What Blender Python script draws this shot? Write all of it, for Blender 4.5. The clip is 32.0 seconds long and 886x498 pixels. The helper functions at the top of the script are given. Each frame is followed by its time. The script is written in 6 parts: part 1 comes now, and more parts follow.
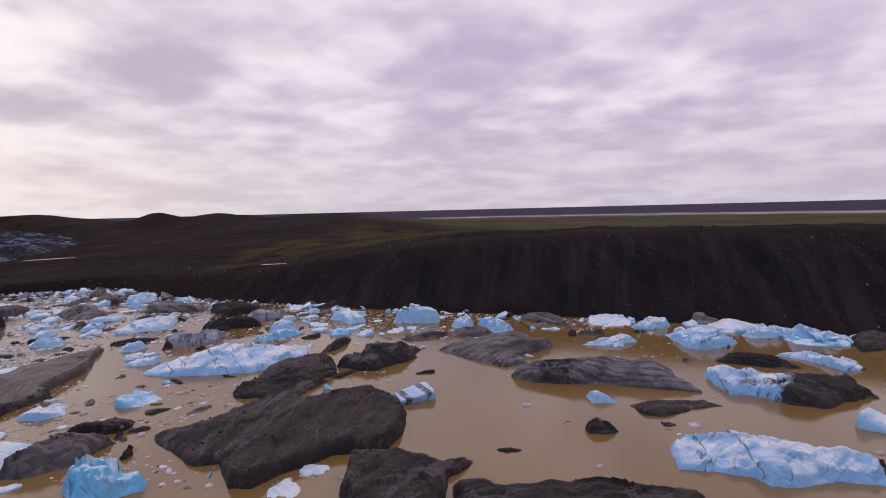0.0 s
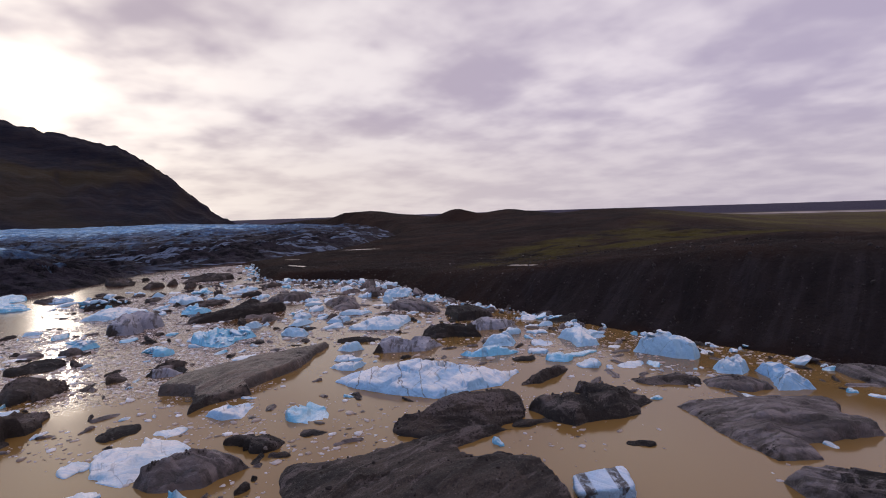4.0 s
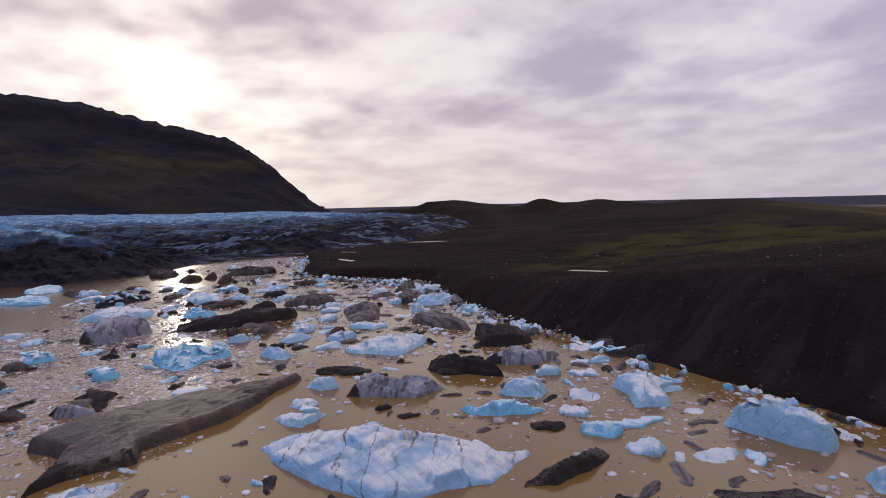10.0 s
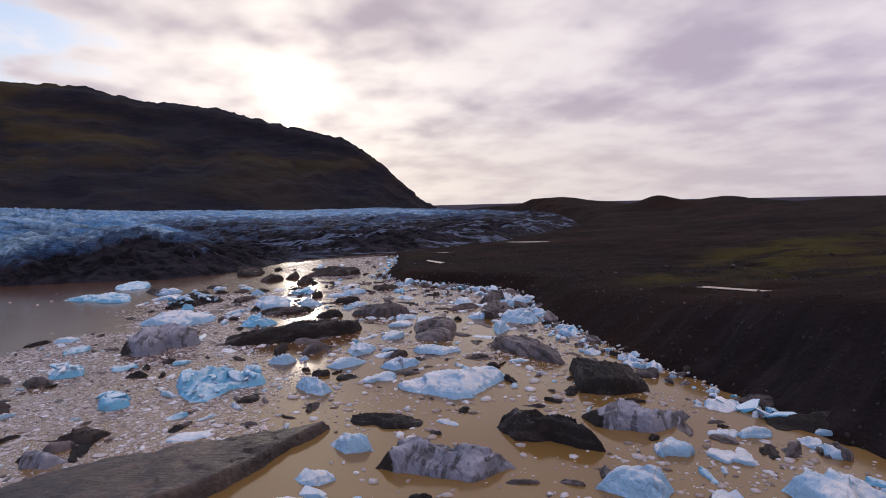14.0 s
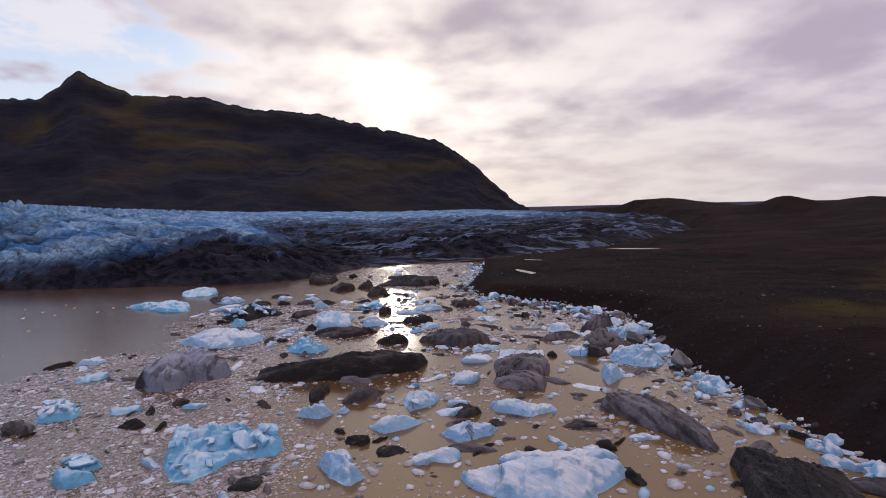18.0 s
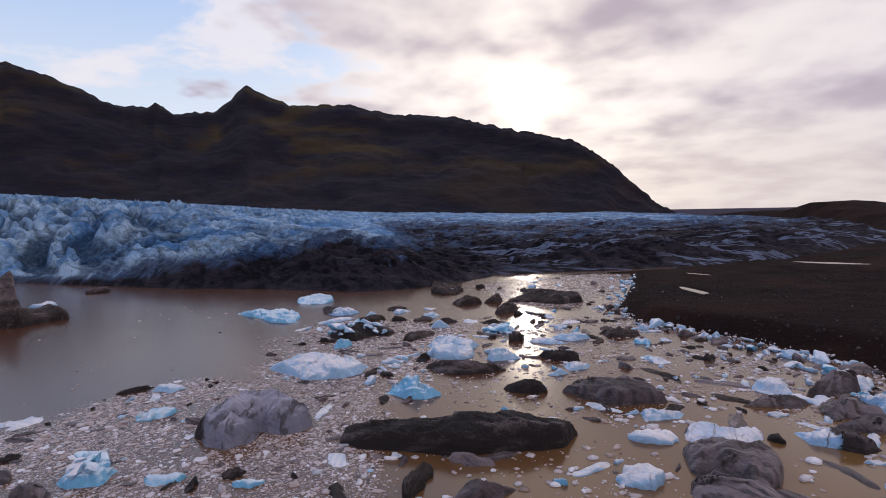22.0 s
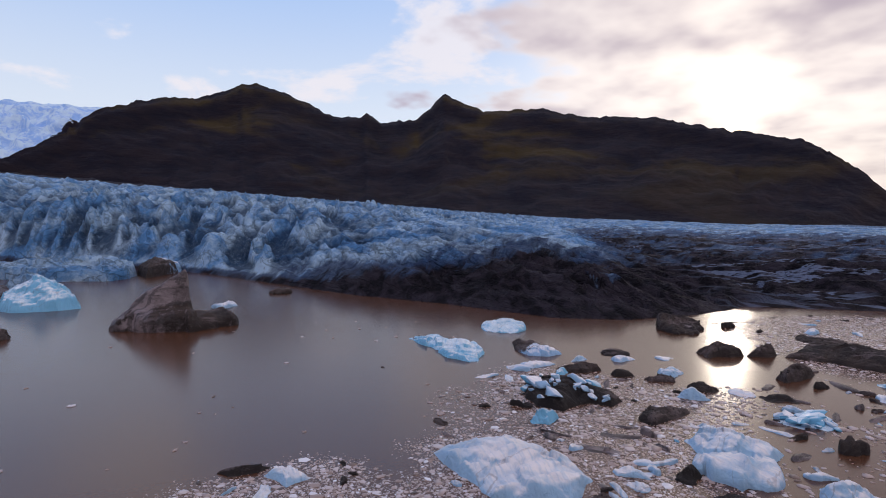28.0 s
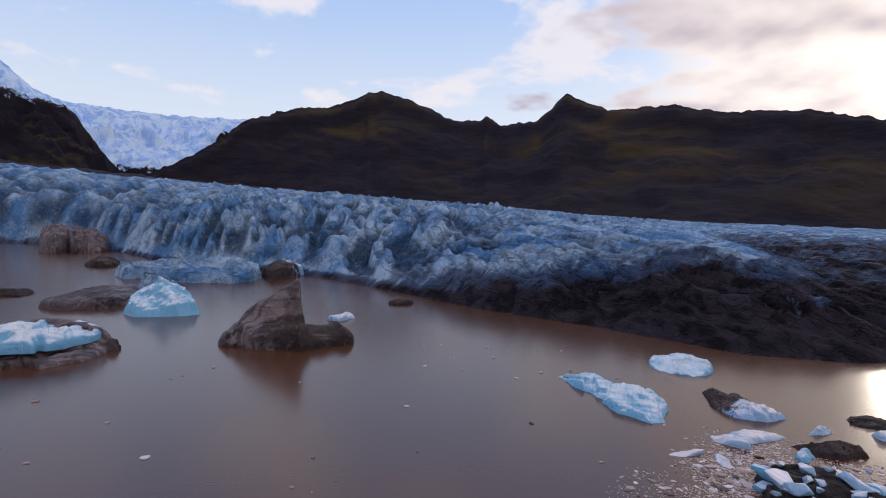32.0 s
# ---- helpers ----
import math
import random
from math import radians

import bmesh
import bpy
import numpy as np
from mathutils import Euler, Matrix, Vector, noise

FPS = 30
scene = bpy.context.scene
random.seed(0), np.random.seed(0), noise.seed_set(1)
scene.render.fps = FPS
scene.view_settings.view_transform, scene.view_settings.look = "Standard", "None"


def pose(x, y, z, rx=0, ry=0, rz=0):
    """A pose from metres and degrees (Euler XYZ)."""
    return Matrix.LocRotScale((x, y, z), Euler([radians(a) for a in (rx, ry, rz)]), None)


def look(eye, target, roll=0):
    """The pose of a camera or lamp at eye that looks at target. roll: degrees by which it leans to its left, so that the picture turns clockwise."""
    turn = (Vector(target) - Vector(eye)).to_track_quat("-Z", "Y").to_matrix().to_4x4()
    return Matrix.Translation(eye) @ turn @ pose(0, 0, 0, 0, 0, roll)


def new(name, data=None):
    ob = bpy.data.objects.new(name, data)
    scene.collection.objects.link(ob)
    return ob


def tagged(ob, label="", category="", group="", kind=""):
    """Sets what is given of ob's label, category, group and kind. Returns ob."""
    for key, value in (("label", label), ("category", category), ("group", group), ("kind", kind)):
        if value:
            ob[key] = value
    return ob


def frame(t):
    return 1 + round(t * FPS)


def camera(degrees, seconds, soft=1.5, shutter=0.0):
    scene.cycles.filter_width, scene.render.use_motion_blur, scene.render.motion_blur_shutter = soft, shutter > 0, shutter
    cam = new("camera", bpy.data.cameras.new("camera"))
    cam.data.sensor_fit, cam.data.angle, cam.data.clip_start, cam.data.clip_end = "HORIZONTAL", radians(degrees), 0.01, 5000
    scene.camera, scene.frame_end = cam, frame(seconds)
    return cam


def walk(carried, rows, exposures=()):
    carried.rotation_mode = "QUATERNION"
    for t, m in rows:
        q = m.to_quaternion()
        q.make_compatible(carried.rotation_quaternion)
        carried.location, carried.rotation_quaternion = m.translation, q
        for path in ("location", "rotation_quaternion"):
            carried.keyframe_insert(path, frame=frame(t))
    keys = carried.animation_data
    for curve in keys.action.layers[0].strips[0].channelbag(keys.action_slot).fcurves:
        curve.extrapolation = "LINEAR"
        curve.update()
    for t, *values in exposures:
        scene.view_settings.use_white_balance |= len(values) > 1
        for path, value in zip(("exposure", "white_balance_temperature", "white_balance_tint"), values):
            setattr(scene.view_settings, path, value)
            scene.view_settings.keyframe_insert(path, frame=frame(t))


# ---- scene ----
cam = camera(78.3, 32.0, soft=1.0)
PATH = [
    (0, (0.391, 0.966, 17.823), (0.403, 2.96, 17.668), -1.4),
    (0.5, (1.36, 3.032, 17.814), (1.28, 5.024, 17.663), -1.3),
    (1, (2.255, 5.181, 17.793), (2.045, 7.165, 17.645), -1.3),
    (1.5, (3.057, 7.496, 17.775), (2.7, 9.458, 17.629), -1.4),
    (2, (3.903, 9.646, 17.781), (3.384, 11.572, 17.636), -1.7),
    (2.5, (4.607, 11.67, 17.808), (3.904, 13.537, 17.667), -1.8),
    (3, (5.26, 13.481, 17.855), (4.383, 15.273, 17.717), -1.9),
    (3.5, (5.711, 15.309, 17.879), (4.748, 17.056, 17.74), -1.9),
    (4, (6.041, 17.179, 17.883), (5.036, 18.902, 17.741), -1.9),
    (4.5, (6.197, 19.157, 17.88), (5.157, 20.859, 17.737), -1.9),
    (6.5, (6.044, 26.482, 18.04), (4.953, 28.15, 17.882), -1.4),
    (7, (5.804, 28.354, 18.058), (4.707, 30.018, 17.895), -1.3),
    (7.5, (5.498, 30.216, 18.038), (4.382, 31.867, 17.875), -1.3),
    (8, (5.143, 31.997, 18.051), (4.004, 33.633, 17.885), -1.3),
    (8.5, (4.707, 33.85, 18.044), (3.538, 35.464, 17.876), -1.4),
    (9, (4.175, 35.691, 18.063), (2.97, 37.278, 17.891), -1.4),
    (9.5, (3.6, 37.475, 17.991), (2.359, 39.034, 17.82), -1.5),
    (10, (2.825, 39.266, 17.966), (1.545, 40.793, 17.794), -1.5),
    (10.5, (2.044, 41.056, 17.941), (0.724, 42.548, 17.767), -1.6),
    (11, (1.207, 42.722, 18.003), (-0.151, 44.179, 17.827), -1.5),
    (11.5, (0.363, 44.484, 17.984), (-1.033, 45.906, 17.809), -1.6),
    (12, (-0.786, 46.194, 17.927), (-2.221, 47.576, 17.752), -1.5),
    (12.5, (-1.905, 47.96, 17.896), (-3.374, 49.306, 17.722), -1.5),
    (13, (-3.182, 49.715, 17.911), (-4.68, 51.027, 17.734), -1.4),
    (13.5, (-4.533, 51.478, 17.787), (-6.063, 52.755, 17.613), -1.4),
    (14, (-5.853, 53.075, 17.772), (-7.406, 54.323, 17.599), -1.4),
    (14.5, (-7.224, 54.667, 17.792), (-8.803, 55.883, 17.62), -1.4),
    (16.5, (-13.978, 60.622, 17.752), (-15.666, 61.683, 17.585), -1.4),
    (17, (-15.795, 61.956, 17.659), (-17.503, 62.984, 17.496), -1.5),
    (17.5, (-17.647, 63.2, 17.603), (-19.371, 64.2, 17.443), -1.5),
    (18, (-19.552, 64.421, 17.617), (-21.295, 65.39, 17.458), -1.4),
    (18.5, (-21.502, 65.507, 17.641), (-23.267, 66.435, 17.484), -1.4),
    (19, (-23.49, 66.531, 17.603), (-25.281, 67.408, 17.448), -1.3),
    (19.5, (-25.446, 67.511, 17.592), (-27.265, 68.329, 17.439), -1.4),
    (20, (-27.461, 68.364, 17.57), (-29.306, 69.121, 17.42), -1.4),
    (20.5, (-29.606, 69.178, 17.568), (-31.473, 69.88, 17.42), -1.3),
    (21, (-31.81, 69.847, 17.541), (-33.699, 70.486, 17.396), -1.1),
    (21.5, (-33.991, 70.58, 17.547), (-35.9, 71.158, 17.402), -1.1),
    (22, (-36.214, 71.251, 17.547), (-38.139, 71.777, 17.404), -1.0),
    (22.5, (-38.329, 71.775, 17.513), (-40.269, 72.242, 17.373), -0.9),
    (23, (-40.475, 72.097, 17.426), (-42.43, 72.502, 17.292), -0.6),
    (23.5, (-42.63, 72.465, 17.476), (-44.594, 72.82, 17.343), -0.6),
    (24, (-44.694, 72.654, 17.457), (-46.665, 72.963, 17.326), -0.4),
    (24.5, (-46.789, 72.714, 17.44), (-48.767, 72.979, 17.312), -0.2),
    (25, (-48.766, 72.754, 17.447), (-50.75, 72.973, 17.319), -0.0),
    (25.5, (-50.775, 72.746, 17.494), (-52.765, 72.91, 17.368), 0.2),
    (27.5, (-58.904, 71.673, 17.477), (-60.899, 71.596, 17.354), 0.6),
    (28, (-60.914, 71.26, 17.482), (-62.905, 71.119, 17.359), 0.6),
    (28.5, (-62.886, 70.756, 17.484), (-64.872, 70.557, 17.362), 0.7),
    (29, (-64.823, 70.144, 17.464), (-66.804, 69.893, 17.343), 0.8),
    (29.5, (-66.735, 69.473, 17.488), (-68.71, 69.179, 17.367), 1.0),
    (30, (-68.733, 68.846, 17.497), (-70.7, 68.505, 17.376), 0.9),
    (30.5, (-70.58, 68.051, 17.506), (-72.538, 67.663, 17.386), 1.0),
    (31, (-72.439, 67.212, 17.484), (-74.385, 66.767, 17.365), 1.0),
    (31.5, (-74.281, 66.31, 17.49), (-76.213, 65.809, 17.371), 0.9),
    (32, (-76.031, 65.455, 17.481), (-77.947, 64.894, 17.363), 0.9),
]
walk(cam, [(t, look(eye, target, roll)) for t, eye, target, roll in PATH],
     exposures=[(0, 0.06, 6500, 14), (4, -0.12, 6500, 14), (8, -0.14, 6500, 14), (14, -0.12, 6500, 14), (19, -0.14, 6500, 14), (24, -0.12, 6500, 14), (32, -0.10, 6500, 14)])

# ---- sky, sun ----
SUN_YAW, SUN_UP = 66.0, 11.6


def aim(yaw, up):
    """Unit vector towards a compass yaw (left of +y) and an elevation, in degrees."""
    a, e = radians(yaw), radians(up)
    return Vector((-math.sin(a) * math.cos(e), math.cos(a) * math.cos(e), math.sin(e)))


class Nodes:
    """Short hand for node trees."""

    def __init__(self, tree):
        self.t = tree
        tree.nodes.clear()

    def add(self, kind, **settings):
        n = self.t.nodes.new(kind)
        for key, value in settings.items():
            if key in n.inputs:
                n.inputs[key].default_value = value
            else:
                setattr(n, key, value)
        return n

    def link(self, a, b):
        self.t.links.new(a, b)

    def math(self, op, a, b=None, c=None, clamp=False):
        n = self.t.nodes.new("ShaderNodeMath")
        n.operation, n.use_clamp = op, clamp
        for i, v in enumerate((a, b, c)):
            if v is None:
                continue
            if isinstance(v, (int, float)):
                n.inputs[i].default_value = v
            else:
                self.link(v, n.inputs[i])
        return n.outputs[0]

    def vmath(self, op, a, b=None):
        n = self.t.nodes.new("ShaderNodeVectorMath")
        n.operation = op
        for i, v in enumerate((a, b)):
            if v is None:
                continue
            if isinstance(v, (tuple, list, Vector)):
                n.inputs[i].default_value = v
            else:
                self.link(v, n.inputs[i])
        return n.outputs["Value"] if op in ("DOT_PRODUCT", "LENGTH") else n.outputs[0]

    def step(self, value, lo, hi, out_lo=0.0, out_hi=1.0):
        n = self.t.nodes.new("ShaderNodeMapRange")
        n.interpolation_type = "SMOOTHSTEP"
        self.link(value, n.inputs["Value"])
        n.inputs["From Min"].default_value, n.inputs["From Max"].default_value = lo, hi
        n.inputs["To Min"].default_value, n.inputs["To Max"].default_value = out_lo, out_hi
        return n.outputs[0]

    def noise(self, vec, scale, detail=4.0, rough=0.55, distort=0.0):
        n = self.t.nodes.new("ShaderNodeTexNoise")
        if vec is not None:
            self.link(vec, n.inputs["Vector"])
        n.inputs["Scale"].default_value, n.inputs["Detail"].default_value = scale, detail
        n.inputs["Roughness"].default_value, n.inputs["Distortion"].default_value = rough, distort
        return n.outputs["Fac"]

    def lines(self, vec, scale, width, detail=3.0, distort=0.4):
        """Thin wandering lines: 1 on the middle level of a noise, 0 elsewhere."""
        f = self.noise(vec, scale, detail, 0.5, distort)
        return self.step(self.math("ABSOLUTE", self.math("SUBTRACT", f, 0.5)), width * 0.35, width, 1.0, 0.0)

    def mix(self, fac, a, b, blend="MIX"):
        n = self.t.nodes.new("ShaderNodeMix")
        n.data_type, n.blend_type = "RGBA", blend
        for sock, v in ((n.inputs[0], fac), (n.inputs[6], a), (n.inputs[7], b)):
            if isinstance(v, (int, float)):
                sock.default_value = v
            elif isinstance(v, (tuple, list)):
                sock.default_value = (*v, 1.0) if len(v) == 3 else v
            else:
                self.link(v, sock)
        return n.outputs[2]

    def scaled(self, vec, scale, turn=(0, 0, 0)):
        """Coordinates first turned, then stretched."""
        for rot, size in ((turn, (1, 1, 1)), ((0, 0, 0), scale)):
            n = self.t.nodes.new("ShaderNodeMapping")
            self.link(vec, n.inputs["Vector"])
            n.inputs["Scale"].default_value = size
            n.inputs["Rotation"].default_value = [radians(a) for a in rot]
            vec = n.outputs[0]
        return vec


def build_sky():
    world = bpy.data.worlds.new("sky")
    scene.world = world
    world.use_nodes = True
    n = Nodes(world.node_tree)
    out = n.add("ShaderNodeOutputWorld")
    back = n.add("ShaderNodeBackground")
    n.link(back.outputs[0], out.inputs[0])
    air = n.add("ShaderNodeTexSky")
    air.sky_type, air.sun_disc = "NISHITA", False
    air.sun_elevation, air.sun_rotation = radians(SUN_UP), radians(-SUN_YAW)
    d = n.vmath("NORMALIZE", n.add("ShaderNodeTexCoord").outputs["Generated"])
    split = n.add("ShaderNodeSeparateXYZ")
    n.link(d, split.inputs[0])
    up = n.math("MAXIMUM", split.outputs[2], 0.0)
    # cloud deck: directions spread on a flat layer, so that the clouds crowd towards the horizon
    inv = n.math("DIVIDE", 1.0, n.math("ADD", up, 0.20))
    flat = n.add("ShaderNodeCombineXYZ")
    n.link(n.math("MULTIPLY", split.outputs[0], inv), flat.inputs[0])
    n.link(n.math("MULTIPLY", split.outputs[1], inv), flat.inputs[1])
    bands = n.scaled(flat.outputs[0], (1.0, 1.0, 1.0), (0, 0, 28))
    big = n.noise(bands, 1.25, 4.0, 0.50, 0.1)
    fine = n.noise(bands, 3.4, 3.5, 0.46, 0.1)
    cover = n.math("ADD", n.math("MULTIPLY", big, 0.60), n.math("ADD", n.math("MULTIPLY", fine, 0.35), n.math("MULTIPLY", n.noise(bands, 9.0, 3.0, 0.5, 0.1), 0.03)))
    glow = n.vmath("DOT_PRODUCT", d, aim(SUN_YAW, SUN_UP))
    near = n.math("POWER", n.math("MAXIMUM", glow, 0.0), 3.2)
    thick = n.step(n.math("ADD", cover, n.math("MULTIPLY", n.math("SUBTRACT", 0.45, near), 0.05)), 0.37, 0.62)
    halo = n.math("POWER", n.math("MAXIMUM", glow, 0.0), 40.0)
    light = n.mix(near, (0.84, 0.78, 0.85), (0.98, 0.92, 0.89))
    shade = n.mix(near, (0.49, 0.44, 0.58), (0.55, 0.48, 0.54))
    cloud = n.mix(thick, light, shade)
    low = n.step(up, 0.02, 0.20, 1.0, 0.0)
    cloud = n.mix(n.math("MULTIPLY", low, 0.62), cloud, n.mix(near, (0.55, 0.50, 0.56), (0.98, 0.87, 0.74)))
    # gap in the deck over the glacier
    side = n.vmath("DOT_PRODUCT", d, aim(128, 20))
    gap = n.math("SUBTRACT", side, n.math("MULTIPLY", n.math("SUBTRACT", cover, 0.5), 0.9))
    clear = n.step(n.math("ADD", gap, n.step(up, 0.34, 0.70, 0.0, 0.22)), 0.76, 0.84)
    puffs = n.step(n.noise(n.scaled(flat.outputs[0], (1.0, 1.0, 1.0), (0, 0, -40)), 1.5, 6.0, 0.55, 0.2), 0.53, 0.62)
    blue = n.mix(1.0, air.outputs[0], (0.105, 0.105, 0.105), "MULTIPLY")
    blue = n.mix(0.88, blue, n.mix(n.step(up, 0.10, 0.45), (0.82, 0.92, 1.04), (0.42, 0.64, 1.04)))
    blue = n.mix(n.step(up, 0.40, 0.70), blue, (0.22, 0.37, 0.80))
    blue = n.mix(n.math("MULTIPLY", puffs, 0.85), blue, (0.93, 0.91, 0.95))
    puffed = n.mix(clear, cloud, blue)
    # thin cloud in front of the sun: brighter the thinner it is, and a blaze where the sun stands
    veil = n.math("MULTIPLY", n.math("MULTIPLY", halo, 0.45), n.math("SUBTRACT", 1.0, n.math("MULTIPLY", thick, 0.95)))
    lit = n.mix(veil, puffed, (2.0, 1.8, 1.5))
    lit = n.mix(n.math("MULTIPLY", n.math("POWER", n.math("MAXIMUM", glow, 0.0), 1500.0), 0.85), lit, (3.2, 2.8, 2.2))
    rim = n.vmath("DOT_PRODUCT", d, aim(SUN_YAW, 8.3))
    lit = n.mix(n.math("MULTIPLY", n.math("POWER", n.math("MAXIMUM", rim, 0.0), 9000.0), 0.8), lit, (2.6, 2.2, 1.5))
    # an overcast sky is brightest overhead
    lit = n.mix(1.0, lit, n.mix(n.step(up, 0.36, 0.85), (1.0, 1.0, 1.0), (1.52, 1.44, 1.30)), "MULTIPLY")
    n.link(lit, back.inputs["Color"])
    back.inputs["Strength"].default_value = 1.0
    lamp = new("sun", bpy.data.lights.new("sun", "SUN"))
    lamp.data.energy, lamp.data.angle, lamp.data.color = 0.10, radians(3.0), (1.0, 0.88, 0.72)
    lamp.matrix_world = look((0, 0, 300), Vector((0, 0, 300)) - aim(SUN_YAW, SUN_UP))


build_sky()


# ---- materials ----
def material(name):
    m = bpy.data.materials.new(name)
    m.use_nodes = True
    n = Nodes(m.node_tree)
    out = n.add("ShaderNodeOutputMaterial")
    p = n.add("ShaderNodeBsdfPrincipled")
    n.link(p.outputs[0], out.inputs[0])
    return m, n, p


def bump(n, p, height, strength, distance):
    b = n.add("ShaderNodeBump")
    b.inputs["Strength"].default_value, b.inputs["Distance"].default_value = strength, distance
    n.link(height, b.inputs["Height"])
    n.link(b.outputs[0], p.inputs["Normal"])


def attribute(n, name):
    return n.add("ShaderNodeAttribute", attribute_name=name).outputs["Fac"]


def place(n):
    """Object-space metres, shifted by a random amount for each object."""
    o = n.add("ShaderNodeTexCoord").outputs["Object"]
    r = n.math("MULTIPLY", n.add("ShaderNodeObjectInfo").outputs["Random"], 90.0)
    c = n.add("ShaderNodeCombineXYZ")
    for i in range(3):
        n.link(r, c.inputs[i])
    return o, n.vmath("ADD", o, c.outputs[0])


def gravel_colour(n, q):
    """Black volcanic grit with brown and worn grey patches."""
    a = n.noise(q, 0.16, 5.0, 0.6, 0.8)
    b = n.noise(q, 7.0, 6.0, 0.78)
    tone = n.add("ShaderNodeObjectInfo").outputs["Random"]
    col = n.mix(n.step(n.math("ADD", a, n.math("MULTIPLY", n.math("SUBTRACT", tone, 0.5), 0.3)), 0.42, 0.64), (0.0085, 0.0066, 0.0063), (0.056, 0.042, 0.036))
    scuff = n.noise(n.scaled(q, (0.28, 1.0, 1.0)), 0.36, 8.0, 0.70, 0.6)
    col = n.mix(n.step(scuff, 0.54, 0.59, 0.0, 0.75), col, (0.150, 0.124, 0.125))
    col = n.mix(n.step(b, 0.60, 0.67), col, (0.24, 0.20, 0.185))
    col = n.mix(n.step(b, 0.50, 0.38), col, (0.011, 0.009, 0.009))
    # steep broken faces blackened by their normal: side shade put into the colour
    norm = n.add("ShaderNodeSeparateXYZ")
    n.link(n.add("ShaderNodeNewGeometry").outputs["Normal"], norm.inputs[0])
    steep_shade = n.step(n.math("ADD", norm.outputs[2], n.math("MULTIPLY", n.math("SUBTRACT", scuff, 0.5), 1.1)), 0.35, 0.85, 0.75, 0.0)
    col = n.mix(steep_shade, col, (0.016, 0.0122, 0.0120))
    seam = n.noise(n.scaled(q, (0.10, 1.6, 1.2), (10, 0, 12)), 1.0, 6.0, 0.62, 0.3)
    col = n.mix(n.step(seam, 0.56, 0.66, 0.0, 0.7), col, (0.010, 0.0080, 0.0080))
    return n.mix(n.step(seam, 0.44, 0.34, 0.0, 0.40), col, (0.110, 0.090, 0.087)), b


def ice_material(name, clean, deep, dirt, dirt_from, band_scale, rough=0.35, along=(0.9, 0.06, 0.14), turn=(0, 25, 30), specks_from=0.66, shade_weight=0.34, strata=0.0, relief_depth=0.24, share=0.75, across=False, bar=(0.93, 0.995)):
    """Glacier ice: pale and blue patches, tilted dirty layers, fine grain, and a cover of grit where the mesh says so."""
    m, n, p = material(name)
    o, q = place(n)
    tone = n.noise(q, 0.22, 5.0, 0.58, 0.9)
    fine = n.noise(q, 1.9, 7.0, 0.68, 0.6)
    # faces turned from the sky go bluer: side shade put into the colour
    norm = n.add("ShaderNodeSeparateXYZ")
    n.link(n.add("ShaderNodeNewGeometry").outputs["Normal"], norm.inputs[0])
    side_shade = n.math("SUBTRACT", 1.0, n.step(norm.outputs[2], 0.30, 0.97))
    # the mesh adds shade in its grooves and low edges to the blue
    both = n.math("ADD", n.math("ADD", n.math("MULTIPLY", side_shade, shade_weight), n.math("MULTIPLY", attribute(n, "groove_shade"), 0.11)), n.math("ADD", n.math("MULTIPLY", tone, 0.82), n.math("MULTIPLY", fine, 0.18)))
    col = n.mix(n.step(both, 0.42, 0.80 if shade_weight else 0.60), clean, deep)
    tilt = n.scaled(q, along, turn)
    layer = n.noise(tilt, band_scale, 6.0, 0.60, 0.3)
    dirty = n.step(layer, dirt_from, dirt_from + 0.07)
    specks = n.noise(q, 5.5, 6.0, 0.7)
    dirty = n.math("MULTIPLY", dirty, n.step(specks, 0.30, 0.52, 0.45, 1.0))
    col = n.mix(n.math("MULTIPLY", dirty, share), col, dirt)
    col = n.mix(n.math("MULTIPLY", n.step(specks, specks_from, specks_from + 0.08), 0.5), col, dirt)
    flutes = n.noise(n.scaled(q, (0.10, 2.2, 0.9), (0, 0, 38)), 1.4, 5.0, 0.6, 0.2)
    if shade_weight:
        col = n.mix(n.step(flutes, 0.46, 0.66, 0.0, 0.45), col, deep)
    cracks = n.math("MULTIPLY", n.lines(n.scaled(q, (0.55, 0.10, 0.22), (10, 20, 38)), 0.9, 0.012), n.step(n.noise(q, 0.25, 3.0, 0.5), 0.45, 0.58))
    col = n.mix(n.math("MULTIPLY", cracks, 0.35), col, dirt)
    if strata:
        y = n.add("ShaderNodeSeparateXYZ")
        n.link(n.scaled(q, (0.08, 0.9, 0.3), (12, 0, 82)) if across else n.scaled(q, (0.10, 1.0, 0.8), (18, 0, 6)), y.inputs[0])
        wave = n.math("SINE", n.math("ADD", n.math("MULTIPLY", y.outputs[1], strata), n.math("MULTIPLY", n.noise(n.scaled(q, (0.05, 0.35, 0.35), (0, 0, 82)) if across else n.scaled(q, (0.06, 0.5, 0.5), (18, 0, 6)), 0.8, 4.0, 0.55), 17.0 if across else 9.0)))
        band = n.math("MULTIPLY", n.step(wave, *bar) if across else n.step(wave, 0.1, 0.8), n.step(fine, 0.35, 0.55, 0.3, 1.0))
        if across and strata < 4:
            band = n.math("MULTIPLY", band, n.step(n.noise(q, 0.17, 3.0, 0.5), 0.36, 0.50))
        col = n.mix(n.math("MULTIPLY", band, share), col, dirt)
        layer = n.math("ADD", layer, n.math("MULTIPLY", wave, -0.12))
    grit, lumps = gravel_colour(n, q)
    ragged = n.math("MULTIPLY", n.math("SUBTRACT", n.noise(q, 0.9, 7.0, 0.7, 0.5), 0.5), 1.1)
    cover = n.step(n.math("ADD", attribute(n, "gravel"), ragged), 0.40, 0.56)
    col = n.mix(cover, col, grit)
    n.link(col, p.inputs["Base Color"])
